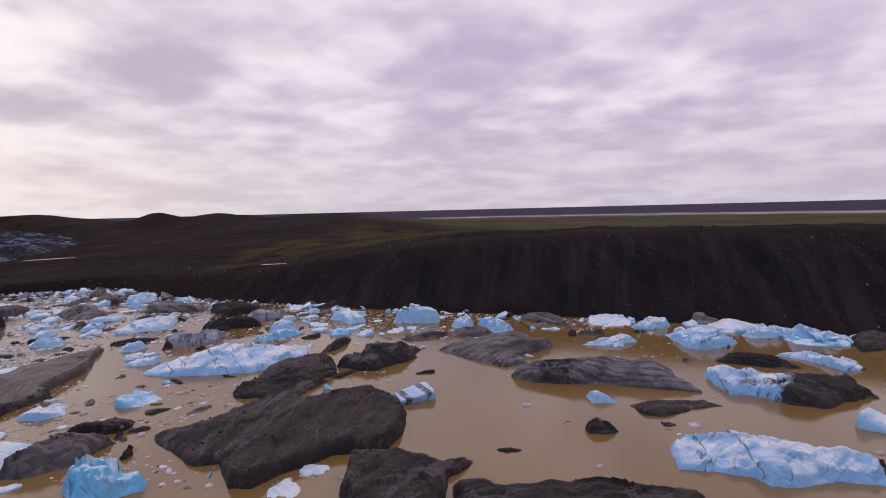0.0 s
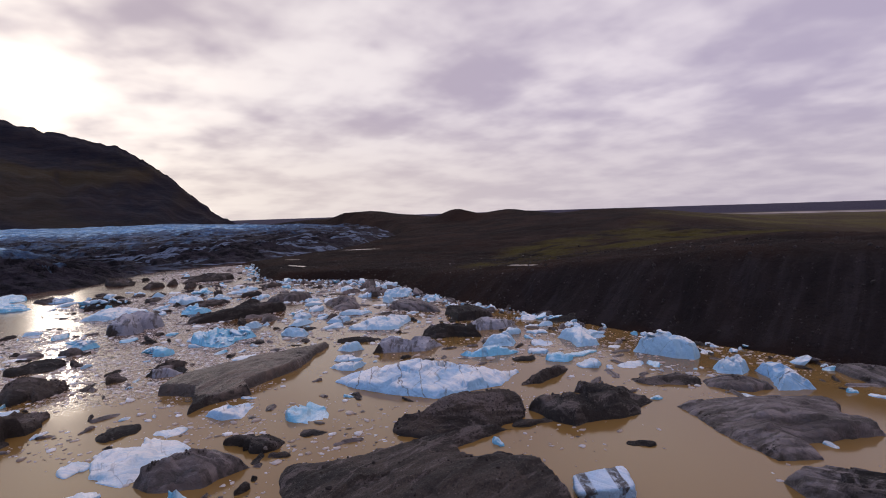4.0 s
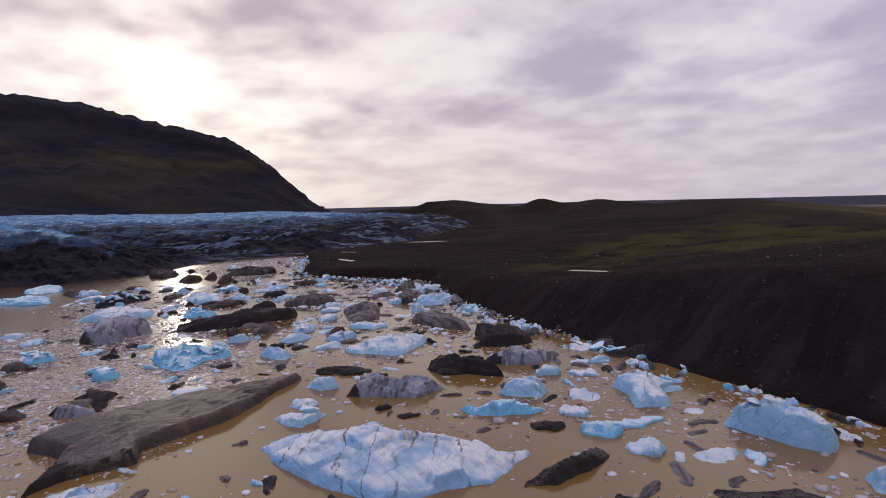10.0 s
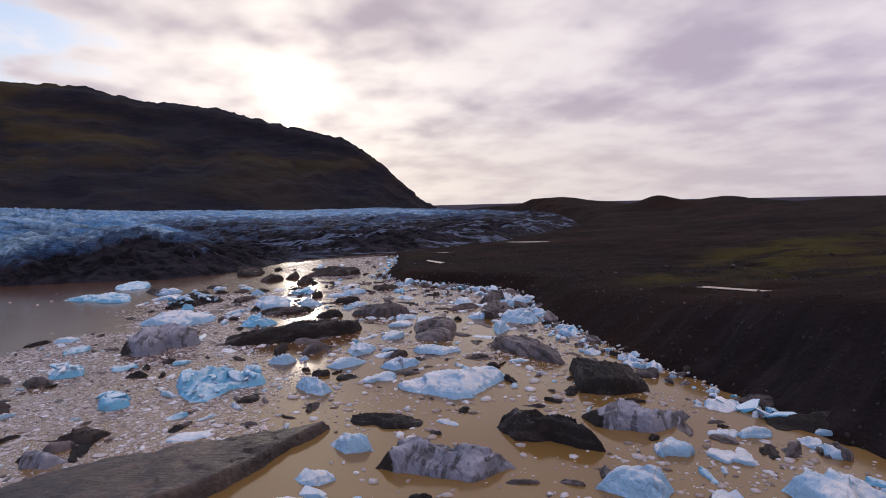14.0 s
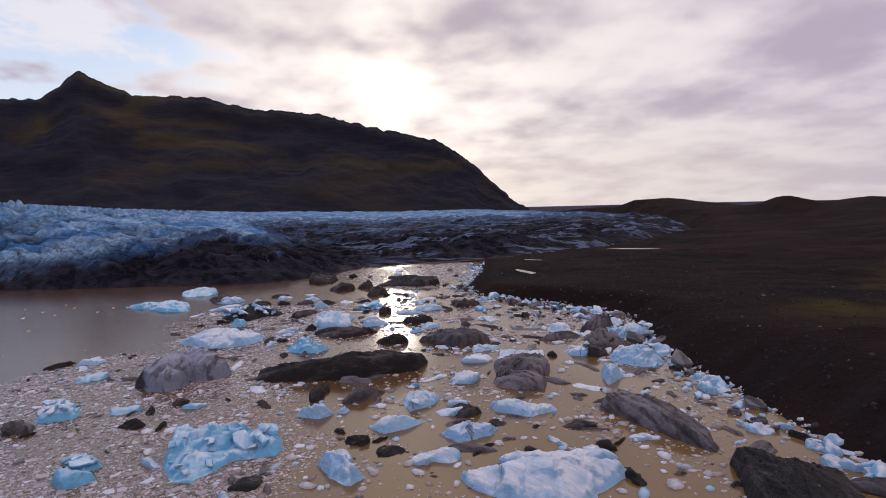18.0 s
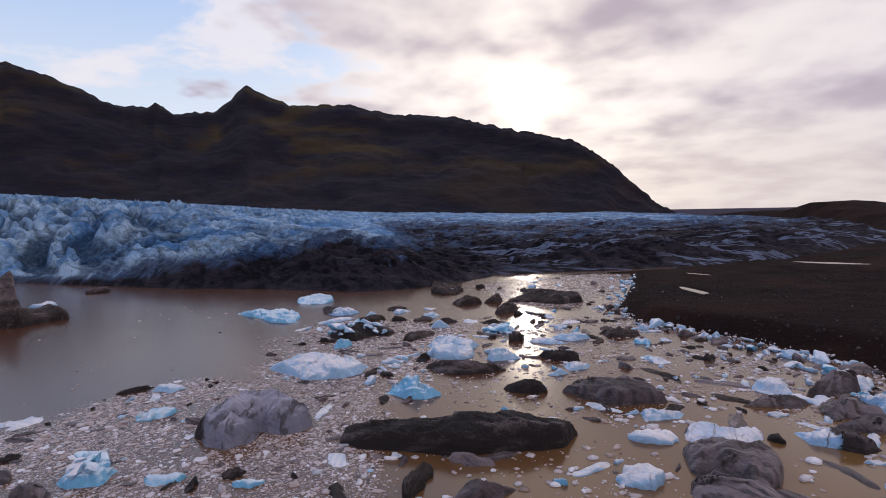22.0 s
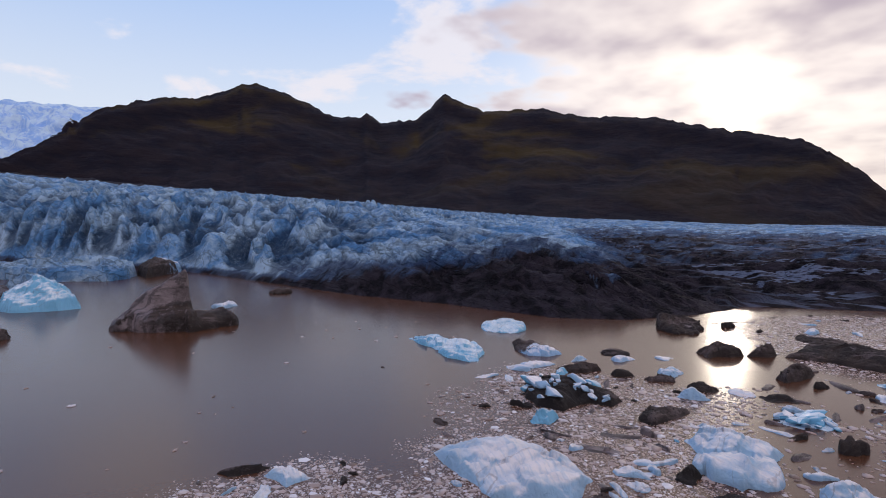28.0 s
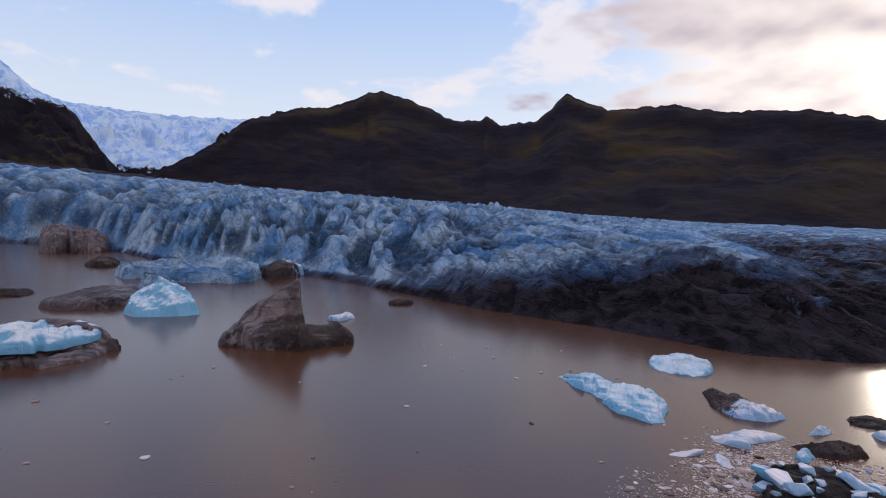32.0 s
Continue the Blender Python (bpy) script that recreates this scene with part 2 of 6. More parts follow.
    n.link(n.math("ADD", n.math("MULTIPLY", cover, 0.4), rough), p.inputs["Roughness"])
    relief = n.math("ADD", n.math("ADD", n.math("MULTIPLY", n.math("ADD", fine, flutes), 0.8), n.math("MULTIPLY", layer, 0.8)), n.math("MULTIPLY", n.math("MULTIPLY", lumps, cover), 0.8))
    bump(n, p, relief, 1.0, relief_depth)
    return m


ICE_WHITE = ice_material("pale_ice", (0.88, 0.90, 0.93), (0.31, 0.54, 0.76), (0.13, 0.13, 0.17), 0.66, 1.1, share=0.7, relief_depth=0.34, shade_weight=0.42)
ICE_STRIPED = ice_material("striped_ice", (0.88, 0.90, 0.94), (0.27, 0.50, 0.76), (0.055, 0.040, 0.040), 0.68, 1.0, strata=3.2, share=0.8, across=True, relief_depth=0.34, shade_weight=0.42, bar=(0.955, 0.995))
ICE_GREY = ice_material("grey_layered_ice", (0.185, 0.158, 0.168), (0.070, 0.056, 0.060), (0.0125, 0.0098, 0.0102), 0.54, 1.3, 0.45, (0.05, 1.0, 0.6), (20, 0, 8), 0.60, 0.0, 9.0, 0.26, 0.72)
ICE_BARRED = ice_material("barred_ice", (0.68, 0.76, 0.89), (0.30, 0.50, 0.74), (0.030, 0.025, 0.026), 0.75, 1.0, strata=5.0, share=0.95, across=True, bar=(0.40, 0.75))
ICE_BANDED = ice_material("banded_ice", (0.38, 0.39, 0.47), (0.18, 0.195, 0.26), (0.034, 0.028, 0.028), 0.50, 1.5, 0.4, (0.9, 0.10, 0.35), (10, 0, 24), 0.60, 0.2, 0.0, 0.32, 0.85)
ICE_BLUE = ice_material("blue_ice", (0.72, 0.86, 0.94), (0.15, 0.46, 0.71), (0.16, 0.18, 0.23), 0.70, 1.4, 0.25, shade_weight=0.42)
ICE_BROWN = ice_material("brown_silty_ice", (0.098, 0.069, 0.057), (0.041, 0.029, 0.025), (0.035, 0.027, 0.025), 0.58, 0.9, 0.4, shade_weight=0.0, strata=4.0)


def debris_material():
    m, n, p = material("black_gravel_cover")
    o, q = place(n)
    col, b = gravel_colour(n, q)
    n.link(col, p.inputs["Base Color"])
    p.inputs["Roughness"].default_value = 0.8
    bump(n, p, n.math("ADD", b, n.noise(q, 1.5, 6.0, 0.65)), 1.0, 0.5)
    return m


DEBRIS = debris_material()


def water_material():
    m, n, p = material("silty_water")
    q = n.add("ShaderNodeTexCoord").outputs["Object"]
    a = n.noise(q, 0.018, 4.0, 0.5)
    pos = n.add("ShaderNodeSeparateXYZ")
    n.link(q, pos.inputs[0])
    deep = n.step(n.math("ADD", pos.outputs[0], n.math("MULTIPLY", n.math("SUBTRACT", a, 0.5), 40.0)), -98.0, -40.0)
    col = n.mix(deep, (0.078, 0.036, 0.020), (0.190, 0.112, 0.036))
    n.link(col, p.inputs["Base Color"])
    n.link(n.step(deep, 0.0, 1.0, 0.20, 0.11), p.inputs["Roughness"])
    n.link(n.step(deep, 0.0, 1.0, 1.50, 1.58), p.inputs["IOR"])
    ripple = n.math("ADD", n.noise(q, 3.2, 3.0, 0.5), n.math("MULTIPLY", n.noise(q, 0.12, 2.0, 0.5), 3.0))
    bump(n, p, ripple, 0.10, 0.05)
    return m


WATER = water_material()


def ground_material():
    m, n, p = material("moraine_ground")
    q = n.add("ShaderNodeTexCoord").outputs["Object"]
    a = n.noise(q, 0.03, 5.0, 0.6)
    b = n.noise(q, 0.5, 6.0, 0.65)
    c = n.noise(q, 2.6, 4.0, 0.7)
    soil = n.mix(n.step(a, 0.35, 0.65), (0.0088, 0.0062, 0.0064), (0.0200, 0.0112, 0.0093))
    soil = n.mix(n.math("MULTIPLY", n.step(b, 0.45, 0.7), 0.5), soil, (0.014, 0.012, 0.0125))
    soil = n.mix(n.step(c, 0.70, 0.78), soil, (0.07, 0.062, 0.06))
    soil = n.mix(n.math("MULTIPLY", attribute(n, "slope"), 0.8), soil, (0.0175, 0.0145, 0.0160))
    # lighter and darker streaks down the slope, drawn in the soil colour
    slope_streaks = n.noise(n.scaled(q, (0.42, 0.05, 0.05), (0, 0, 14)), 1.0, 6.0, 0.65, 0.3)
    soil = n.mix(n.math("MULTIPLY", attribute(n, "slope"), n.step(slope_streaks, 0.46, 0.64, 0.0, 0.8)), soil, (0.030, 0.0250, 0.0275))
    soil = n.mix(n.math("MULTIPLY", attribute(n, "slope"), n.step(slope_streaks, 0.46, 0.32, 0.0, 0.6)), soil, (0.010, 0.0085, 0.0092))
    rust = n.noise(n.scaled(q, (1.0, 0.6, 1.0), (0, 0, 30)), 0.045, 6.0, 0.62, 0.6)
    soil = n.mix(n.math("MULTIPLY", n.math("SUBTRACT", 1.0, attribute(n, "slope")), n.step(rust, 0.46, 0.62, 0.0, 0.75)), soil, (0.028, 0.0158, 0.0120))
    moss = n.mix(b, (0.072, 0.061, 0.010), (0.027, 0.0205, 0.008))
    cover = n.math("MULTIPLY", attribute(n, "moss"), n.step(n.noise(q, 0.06, 6.0, 0.65), 0.40, 0.58))
    col = n.mix(cover, soil, moss)
    grass = n.mix(n.step(n.noise(n.scaled(q, (0.3, 1.0, 1.0)), 0.02, 5.0, 0.6), 0.4, 0.62), (0.072, 0.060, 0.022), (0.046, 0.033, 0.022))
    col = n.mix(attribute(n, "plain"), col, grass)
    # beyond about 1.4 km the plain turns dark blue by distance alone
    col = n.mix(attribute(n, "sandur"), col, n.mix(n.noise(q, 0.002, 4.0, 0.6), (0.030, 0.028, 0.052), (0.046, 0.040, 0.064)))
    braid = n.step(n.noise(n.scaled(q, (0.10, 1.0, 1.0), (0, 0, 8)), 0.012, 5.0, 0.6), 0.42, 0.52)
    col = n.mix(n.math("MULTIPLY", attribute(n, "river"), braid), col, (0.42, 0.37, 0.37))
    n.link(col, p.inputs["Base Color"])
    p.inputs["Roughness"].default_value = 0.9
    p.inputs["Specular IOR Level"].default_value = 0.05
    bump(n, p, n.math("ADD", b, n.math("MULTIPLY", c, 0.4)), 1.0, 0.8)
    return m


GROUND = ground_material()


def glacier_material():
    m, n, p = material("glacier_ice")
    q = n.add("ShaderNodeTexCoord").outputs["Object"]
    a = n.noise(q, 0.06, 5.0, 0.62, 0.5)
    b = n.noise(q, 0.7, 6.0, 0.68)
    ice = n.mix(n.step(n.math("ADD", n.math("MULTIPLY", a, 0.72), n.math("MULTIPLY", b, 0.28)), 0.40, 0.60), (0.50, 0.75, 0.96), (0.12, 0.34, 0.68))
    streaks = n.noise(n.scaled(q, (0.04, 0.30, 0.3), (0, 0, -32)), 1.0, 6.0, 0.6, 0.5)
    ice = n.mix(n.step(streaks, 0.56, 0.70, 0.0, 0.4), ice, (0.060, 0.095, 0.18))
    thin = n.lines(n.scaled(q, (0.40, 0.045, 0.2), (0, 0, 40)), 1.0, 0.02, 2.0, 0.1)
    thin = n.math("MAXIMUM", thin, n.lines(n.scaled(q, (0.25, 0.05, 0.2), (0, 0, 118)), 1.0, 0.018, 2.0, 0.1))
    ice = n.mix(n.math("MULTIPLY", thin, 0.36), ice, (0.035, 0.060, 0.095))
    # dark blue in cracks and hollows: crevasse shade put into the ice colour
    crevice_shade = n.math("MULTIPLY", attribute(n, "hollow"), n.step(b, 0.25, 0.5, 0.6, 1.0))
    ice = n.mix(n.math("MULTIPLY", crevice_shade, 0.86), ice, (0.018, 0.048, 0.105))
    grit = n.mix(n.step(n.noise(q, 0.22, 6.0, 0.62, 0.6), 0.42, 0.62), (0.0095, 0.0088, 0.0130), (0.0430, 0.0390, 0.0540))
    grit = n.mix(n.step(n.noise(n.scaled(q, (0.18, 0.26, 0.26), (0, 0, -38)), 1.0, 6.0, 0.6, 0.4), 0.52, 0.64, 0.0, 0.6), grit, (0.050, 0.046, 0.060))
    y = n.add("ShaderNodeSeparateXYZ")
    n.link(q, y.inputs[0])
    veins = n.math("MULTIPLY", n.lines(n.scaled(q, (0.020, 0.16, 0.16), (0, 0, -70)), 1.0, 0.032, 5.0), n.step(n.noise(q, 0.03, 3.0, 0.5), 0.40, 0.55))
    grit = n.mix(n.math("MULTIPLY", n.math("MULTIPLY", veins, 0.6), n.step(y.outputs[1], 112.0, 135.0)), grit, (0.30, 0.40, 0.60))
    dust = n.math("ADD", attribute(n, "debris"), n.math("MULTIPLY", n.math("MULTIPLY", n.math("SUBTRACT", n.noise(n.scaled(q, (0.6, 1.6, 1.0), (0, 0, 45)), 0.12, 7.0, 0.66, 0.6), 0.5), 1.7), n.step(attribute(n, "debris"), 0.02, 0.4, 0.35, 1.0)))
    ice = n.mix(n.step(dust, 0.10, 0.50, 0.0, 0.85), ice, (0.036, 0.060, 0.130))
    cover = n.step(dust, 0.48, 0.88)
    n.link(n.mix(cover, ice, grit), p.inputs["Base Color"])
    p.inputs["Roughness"].default_value = 0.7
    p.inputs["Specular IOR Level"].default_value = 0.08
    bump(n, p, n.math("SUBTRACT", n.math("ADD", b, n.noise(q, 2.4, 5.0, 0.65)), thin), 1.0, 1.1)
    return m


GLACIER = glacier_material()


def rock_material():
    m, n, p = material("mountain_rock")
    q = n.add("ShaderNodeTexCoord").outputs["Object"]
    a = n.noise(n.scaled(q, (1, 1, 2.2)), 0.0022, 5.0, 0.55, 0.6)
    b = n.noise(n.scaled(q, (1, 1, 3.0)), 0.010, 7.0, 0.66)
    # the blue of the mountain's shaded face is put into the rock tones
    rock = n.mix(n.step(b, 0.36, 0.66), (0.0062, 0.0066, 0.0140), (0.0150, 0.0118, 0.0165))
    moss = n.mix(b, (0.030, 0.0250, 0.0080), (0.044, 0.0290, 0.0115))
    norm = n.add("ShaderNodeNewGeometry").outputs["Normal"]
    s = n.add("ShaderNodeSeparateXYZ")
    n.link(norm, s.inputs[0])
    flat = n.math("MULTIPLY", n.step(s.outputs[2], 0.62, 0.86), n.step(a, 0.47, 0.63))
    up = n.add("ShaderNodeSeparateXYZ")
    n.link(q, up.inputs[0])
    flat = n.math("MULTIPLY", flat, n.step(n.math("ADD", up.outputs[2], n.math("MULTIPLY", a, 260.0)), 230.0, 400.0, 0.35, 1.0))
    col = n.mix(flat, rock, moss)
    snow = n.step(n.math("ADD", attribute(n, "snow"), n.math("MULTIPLY", n.math("SUBTRACT", n.noise(q, 0.02, 6.0, 0.7), 0.5), 1.2)), 0.45, 0.60)
    rifts = n.noise(n.scaled(q, (1, 1, 0.35)), 0.016, 7.0, 0.7, 0.8)
    # both snow tones carry the blue of distance haze in their colour
    col = n.mix(snow, col, n.mix(n.step(rifts, 0.42, 0.60), (0.58, 0.80, 1.0), (0.29, 0.52, 0.92)))
    n.link(col, p.inputs["Base Color"])
    p.inputs["Roughness"].default_value = 0.95
    p.inputs["Specular IOR Level"].default_value = 0.15
    bump(n, p, b, 0.9, 14.0)
    return m


ROCK = rock_material()


# ---- numeric noise and mesh helpers ----
def value_noise(x, y, z=0.0, seed=0):
    x, y, z = np.broadcast_arrays(np.asarray(x, float), np.asarray(y, float), np.asarray(z, float))
    xi, yi, zi = np.floor(x).astype(np.int64), np.floor(y).astype(np.int64), np.floor(z).astype(np.int64)
    fx, fy, fz = x - xi, y - yi, z - zi
    fx, fy, fz = (f * f * f * (f * (f * 6 - 15) + 10) for f in (fx, fy, fz))

    def corner(a, b, c):
        h = (a * 374761393 + b * 668265263 + c * 2147483647 + seed * 1274126177) & 0xFFFFFFFF
        h = ((h ^ (h >> 13)) * 1274126177) & 0xFFFFFFFF
        h = ((h ^ (h >> 16)) * 2246822519) & 0xFFFFFFFF
        return ((h ^ (h >> 15)) & 0xFFFF) / 32767.5 - 1.0

    total = 0
    for a in (0, 1):
        for b in (0, 1):
            for c in (0, 1):
                w = (fx if a else 1 - fx) * (fy if b else 1 - fy) * (fz if c else 1 - fz)
                total = total + w * corner(xi + a, yi + b, zi + c)
    return total


def fbm(x, y, z=0.0, octaves=4, seed=0, gain=0.5):
    total, amp, norm = 0.0, 1.0, 0.0
    for i in range(octaves):
        total = total + amp * value_noise(np.asarray(x) * 2.03 ** i, np.asarray(y) * 2.03 ** i, np.asarray(z) * 2.03 ** i, seed + i)
        norm, amp = norm + amp, amp * gain
    return total / norm


def ridged(x, y, z=0.0, octaves=3, seed=0):
    total, amp, norm = 0.0, 1.0, 0.0
    for i in range(octaves):
        total = total + amp * (1 - np.abs(value_noise(np.asarray(x) * 2.1 ** i, np.asarray(y) * 2.1 ** i, np.asarray(z) * 2.1 ** i, seed + i)) * 1.6)
        norm, amp = norm + amp, amp * 0.5
    return total / norm


def smooth(v, lo, hi):
    t = np.clip((np.asarray(v, float) - lo) / (hi - lo), 0, 1)
    return t * t * (3 - 2 * t)


def signed_distance(px, py, poly):
    """Distance to a closed outline, negative inside."""
    best = np.full(px.shape, 1e9)
    inside = np.zeros(px.shape, bool)
    for (ax, ay), (bx, by) in zip(poly, poly[1:] + poly[:1]):
        ex, ey = bx - ax, by - ay
        t = np.clip(((px - ax) * ex + (py - ay) * ey) / (ex * ex + ey * ey), 0, 1)
        best = np.minimum(best, np.hypot(px - ax - t * ex, py - ay - t * ey))
        if ay != by:
            crosses = ((ay > py) != (by > py)) & (px < (bx - ax) * (py - ay) / (by - ay) + ax)
            inside ^= crosses
    return np.where(inside, -best, best)


def mesh_object(name, verts, faces, mat, parent=None, attrs=None, label="", shade=True):
    me = bpy.data.meshes.new(name)
    me.from_pydata(np.asarray(verts).tolist() if not isinstance(verts, list) else verts, [], faces if isinstance(faces, list) else np.asarray(faces).tolist())
    for key, values in (attrs or {}).items():
        layer = me.attributes.new(key, "FLOAT", "POINT")
        layer.data.foreach_set("value", np.asarray(values, dtype=np.float32))
    me.materials.append(mat)
    if shade:
        me.polygons.foreach_set("use_smooth", np.ones(len(me.polygons), bool))
    me.update()
    ob = new(name, me)
    if parent is not None:
        ob.parent = parent
    if label:
        tagged(ob, label)
    return ob


def grid_faces(nx, ny):
    i, j = np.meshgrid(np.arange(nx - 1), np.arange(ny - 1), indexing="ij")
    a = (i * ny + j).ravel()
    return np.stack([a, a + ny, a + ny + 1, a + 1], axis=1)


def graded(lo, hi, fine, out_lo, out_hi, growth=1.10):
    """Coordinates with even steps between lo and hi and growing steps out to both limits."""
    mid = list(np.arange(lo, hi, fine))
    def run(start, limit):
        vals, step, at = [], fine, start
        sign = 1 if limit > start else -1
        while abs(at - limit) > step:
            step *= growth
            at += sign * step
            if (at - limit) * sign > -step * 0.5:
                break
            vals.append(at)
        return vals + [limit]
    return np.array(run(mid[0], out_lo)[::-1] + mid + run(mid[-1], out_hi))


# ---- plan ----
SHORE = [(150, 20), (85, 52), (55, 67), (42, 76), (24, 84), (11, 89), (-8, 95), (-20, 99), (-28, 103), (-40, 107), (-55, 114), (-62, 117),
         (-68, 122), (-78, 129.5), (-92, 128), (-108, 121.5), (-119, 125.5), (-127, 132), (-142, 144), (-160, 156)]
ICE_FRONT = [(-172, 124), (-161, 110), (-155, 97), (-155, 84), (-167, 65), (-177, 43), (-194, 18), (-212, -8), (-222, -34), (-236, -88), (-266, -140), (-290, -190), (-290, -300)]
LAGOON = SHORE + ICE_FRONT + [(0, -300), (170, -120)]
ICE_EDGE = [(-900, -1800), (-2400, -1700), (-2600, 1100), (-1500, 1000), (-560, 560), (-300, 430), (-213, 332), (-178, 215), (-168, 164)]
ICE_FIELD = ICE_FRONT[::1] + ICE_EDGE


def ridge_height(x):
    return np.interp(x, [-170, -120, -95, -75, -55, -40, -25, -8, 11, 40, 90, 200], [1.2, 1.8, 2.4, 3.0, 4.0, 5.2, 7.4, 9.4, 11.2, 12.6, 13.2, 12.0])


POOLS = [(-121.5, 143.3, 4.4, 1.0, -14), (-35.8, 126.0, 5.2, 0.8, 15), (-151, 212, 8.0, 1.8, 36), (-144, 163, 2.6, 0.7, 20)]


def ground_height(x, y, pools=True):
    d = signed_distance(x, y, LAGOON)
    h = ridge_height(x)
    back = np.interp(x, [-700, -250, -120, -40, 20, 90, 400], [10, 13.2, 11.5, 8.5, 3.0, -3.0, -8.0])
    wob = fbm(x / 60, y / 60, 0, 4, 11)
    run = np.clip(d, 0, None) * 0.64
    gully = ridged(x / 4.2 + 0.25 * y / 4.2 + 0.5 * fbm(x / 9, y / 9, 0, 2, 8), y / 26, 0, 3, 5) - 0.5
    front = h * np.power(1 - np.exp(-np.power(run / np.maximum(h, 0.5), 5.0)), 1 / 5.0)
    steep = smooth(h, 3, 8)
    mid = np.clip(4 * (front / h) * (1 - front / h), 0, 1)
    z = front + gully * 2.7 * mid * steep + fbm(x / 7, y / 7, 0, 4, 3) * (0.25 + 0.35 * smooth(d, 5, 40))
    z = z + (back - h) * smooth(d, 22, np.interp(x, [-220, -95, -40], [620, 430, 230])) + wob * 2.4 * smooth(d, 20, 150) + (ridged(x / 34, y / 22 + 0.3 * wob, 0, 3, 13) - 0.62) * 1.1 * smooth(d, 24, 60)
    for cx, cy, top, wide in ((-222, 437, 8.0, 18), (-240, 430, 4.5, 42), (-388, 522, 8.0, 42), (-160, 424, 3.0, 40), (-80, 375, 3.5, 75), (-330, 500, 4, 45)):
        z = z + top * np.exp(-((x - cx) ** 2 + (y - cy) ** 2) / wide ** 2)
    away = np.hypot(x + 60, y - 70)
    fade = smooth(away, 420, 900)
    z = z * (1 - fade) + (-13 + wob * 1.2 * (1 - smooth(away, 900, 2500))) * fade
    for cx, cy, top, wide in ((-660, 680, 15, 170), (-500, 640, 11, 120), (-385, 517, 2.0, 26), (-412, 507, 3.0, 22), (-430, 540, 4, 60), (-197, 475, 4.5, 26), (-170, 470, 3.5, 40), (-120, 581, 5.5, 70), (-330, 524, 2.5, 60), (-260, 470, 2, 50)):
        z = z + top * np.exp(-((x - cx) ** 2 + (y - cy) ** 2) / wide ** 2)
    for px, py, rx, ry, turn in POOLS if pools else ():
        c, s = math.cos(radians(turn)), math.sin(radians(turn))
        u, v = (x - px) * c + (y - py) * s, (y - py) * c - (x - px) * s
        k = 1 - smooth(np.hypot(u / (rx + 1.5), v / (ry + 1.5)), 0.75, 2.2)
        z = z * (1 - k) + (pool_level(px, py) - 0.3 * (1 - smooth(np.hypot(u / (rx + 1.0), v / (ry + 1.0)), 0.6, 1.1))) * k
    floor = -2.5 - 0.02 * np.clip(-d, 0, 60)
    z = np.where(d < 0, np.maximum(d * 0.35, floor), z - 0.05)
    g = signed_distance(x, y, ICE_FIELD)
    z = np.where(g < 12, z * smooth(g, -14, 12) - 5 * (1 - smooth(g, -14, 12)), z)
    return z, d, g


def pool_level(px, py):
    return float(ground_height(np.array([px]), np.array([py]), False)[0][0])


def build_ground():
    xs = graded(-185, 75, 1.15, -4900, 4900, 1.085)
    ys = graded(62, 215, 1.15, -4900, 4900, 1.085)
    gx, gy = np.meshgrid(xs, ys, indexing="ij")
    x, y = gx.ravel(), gy.ravel()
    z, d, g = ground_height(x, y)
    patch = fbm(x / 45, y / 45, 0, 4, 21)
    steep = smooth(ridge_height(x), 3, 7) * smooth(d, 0.0, 2.0) * (1 - smooth(d, 1.35 * ridge_height(x), 1.9 * ridge_height(x)))
    moss = smooth(d, 1.6 * ridge_height(x) + 3, 1.9 * ridge_height(x) + 16) * smooth(patch + 1.0 * np.exp(-((x + 42) / 62) ** 2 - ((y - 215) / 75) ** 2) - 1.0 * smooth(-x, 45, 95), 0.25, 0.75) * (1 - smooth(np.hypot(x + 60, y - 70), 450, 700))
    away = np.hypot(x + 60, y - 70)
    plain = smooth(away, 210, 360) * smooth(x + 30 + 25 * patch + (y - 300) * 0.25, -10, 60)
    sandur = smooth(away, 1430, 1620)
    river = np.exp(-((away - 1400 - 60 * patch) / 90) ** 2)
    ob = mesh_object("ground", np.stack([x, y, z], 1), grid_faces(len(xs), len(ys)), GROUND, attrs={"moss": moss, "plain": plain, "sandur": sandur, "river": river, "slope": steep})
    tagged(ob, "dark brown gravel moraine with mossy green patches and sandy plain", "ground", kind="structure")
    w = mesh_object("lagoon_water", [(-320, -420, 0), (230, -420, 0), (230, 175, 0), (-320, 175, 0)], [(0, 1, 2, 3)], WATER, shade=False)
    tagged(w, "still silty brown meltwater of the glacier lagoon", "water", kind="structure")
    for px, py, rx, ry, turn in POOLS:
        c, s, level = math.cos(radians(turn)), math.sin(radians(turn)), pool_level(px, py) - 0.1
        ring = []
        for a in np.linspace(0, 2 * math.pi, 40, endpoint=False):
            u, v = 1.1 * rx * math.cos(a) * (1 + 0.2 * math.sin(3 * a + px)), 1.2 * ry * math.sin(a) * (1 + 0.25 * math.cos(2 * a + py))
            ring.append((px + u * c - v * s, py + u * s + v * c, level))
        pool = mesh_object("meltwater_pool", ring, [tuple(range(40))], WATER, shade=False)
        tagged(pool, "small shallow pool of pale water on dark gravel", "pool", "pools on the moraine", "structure")


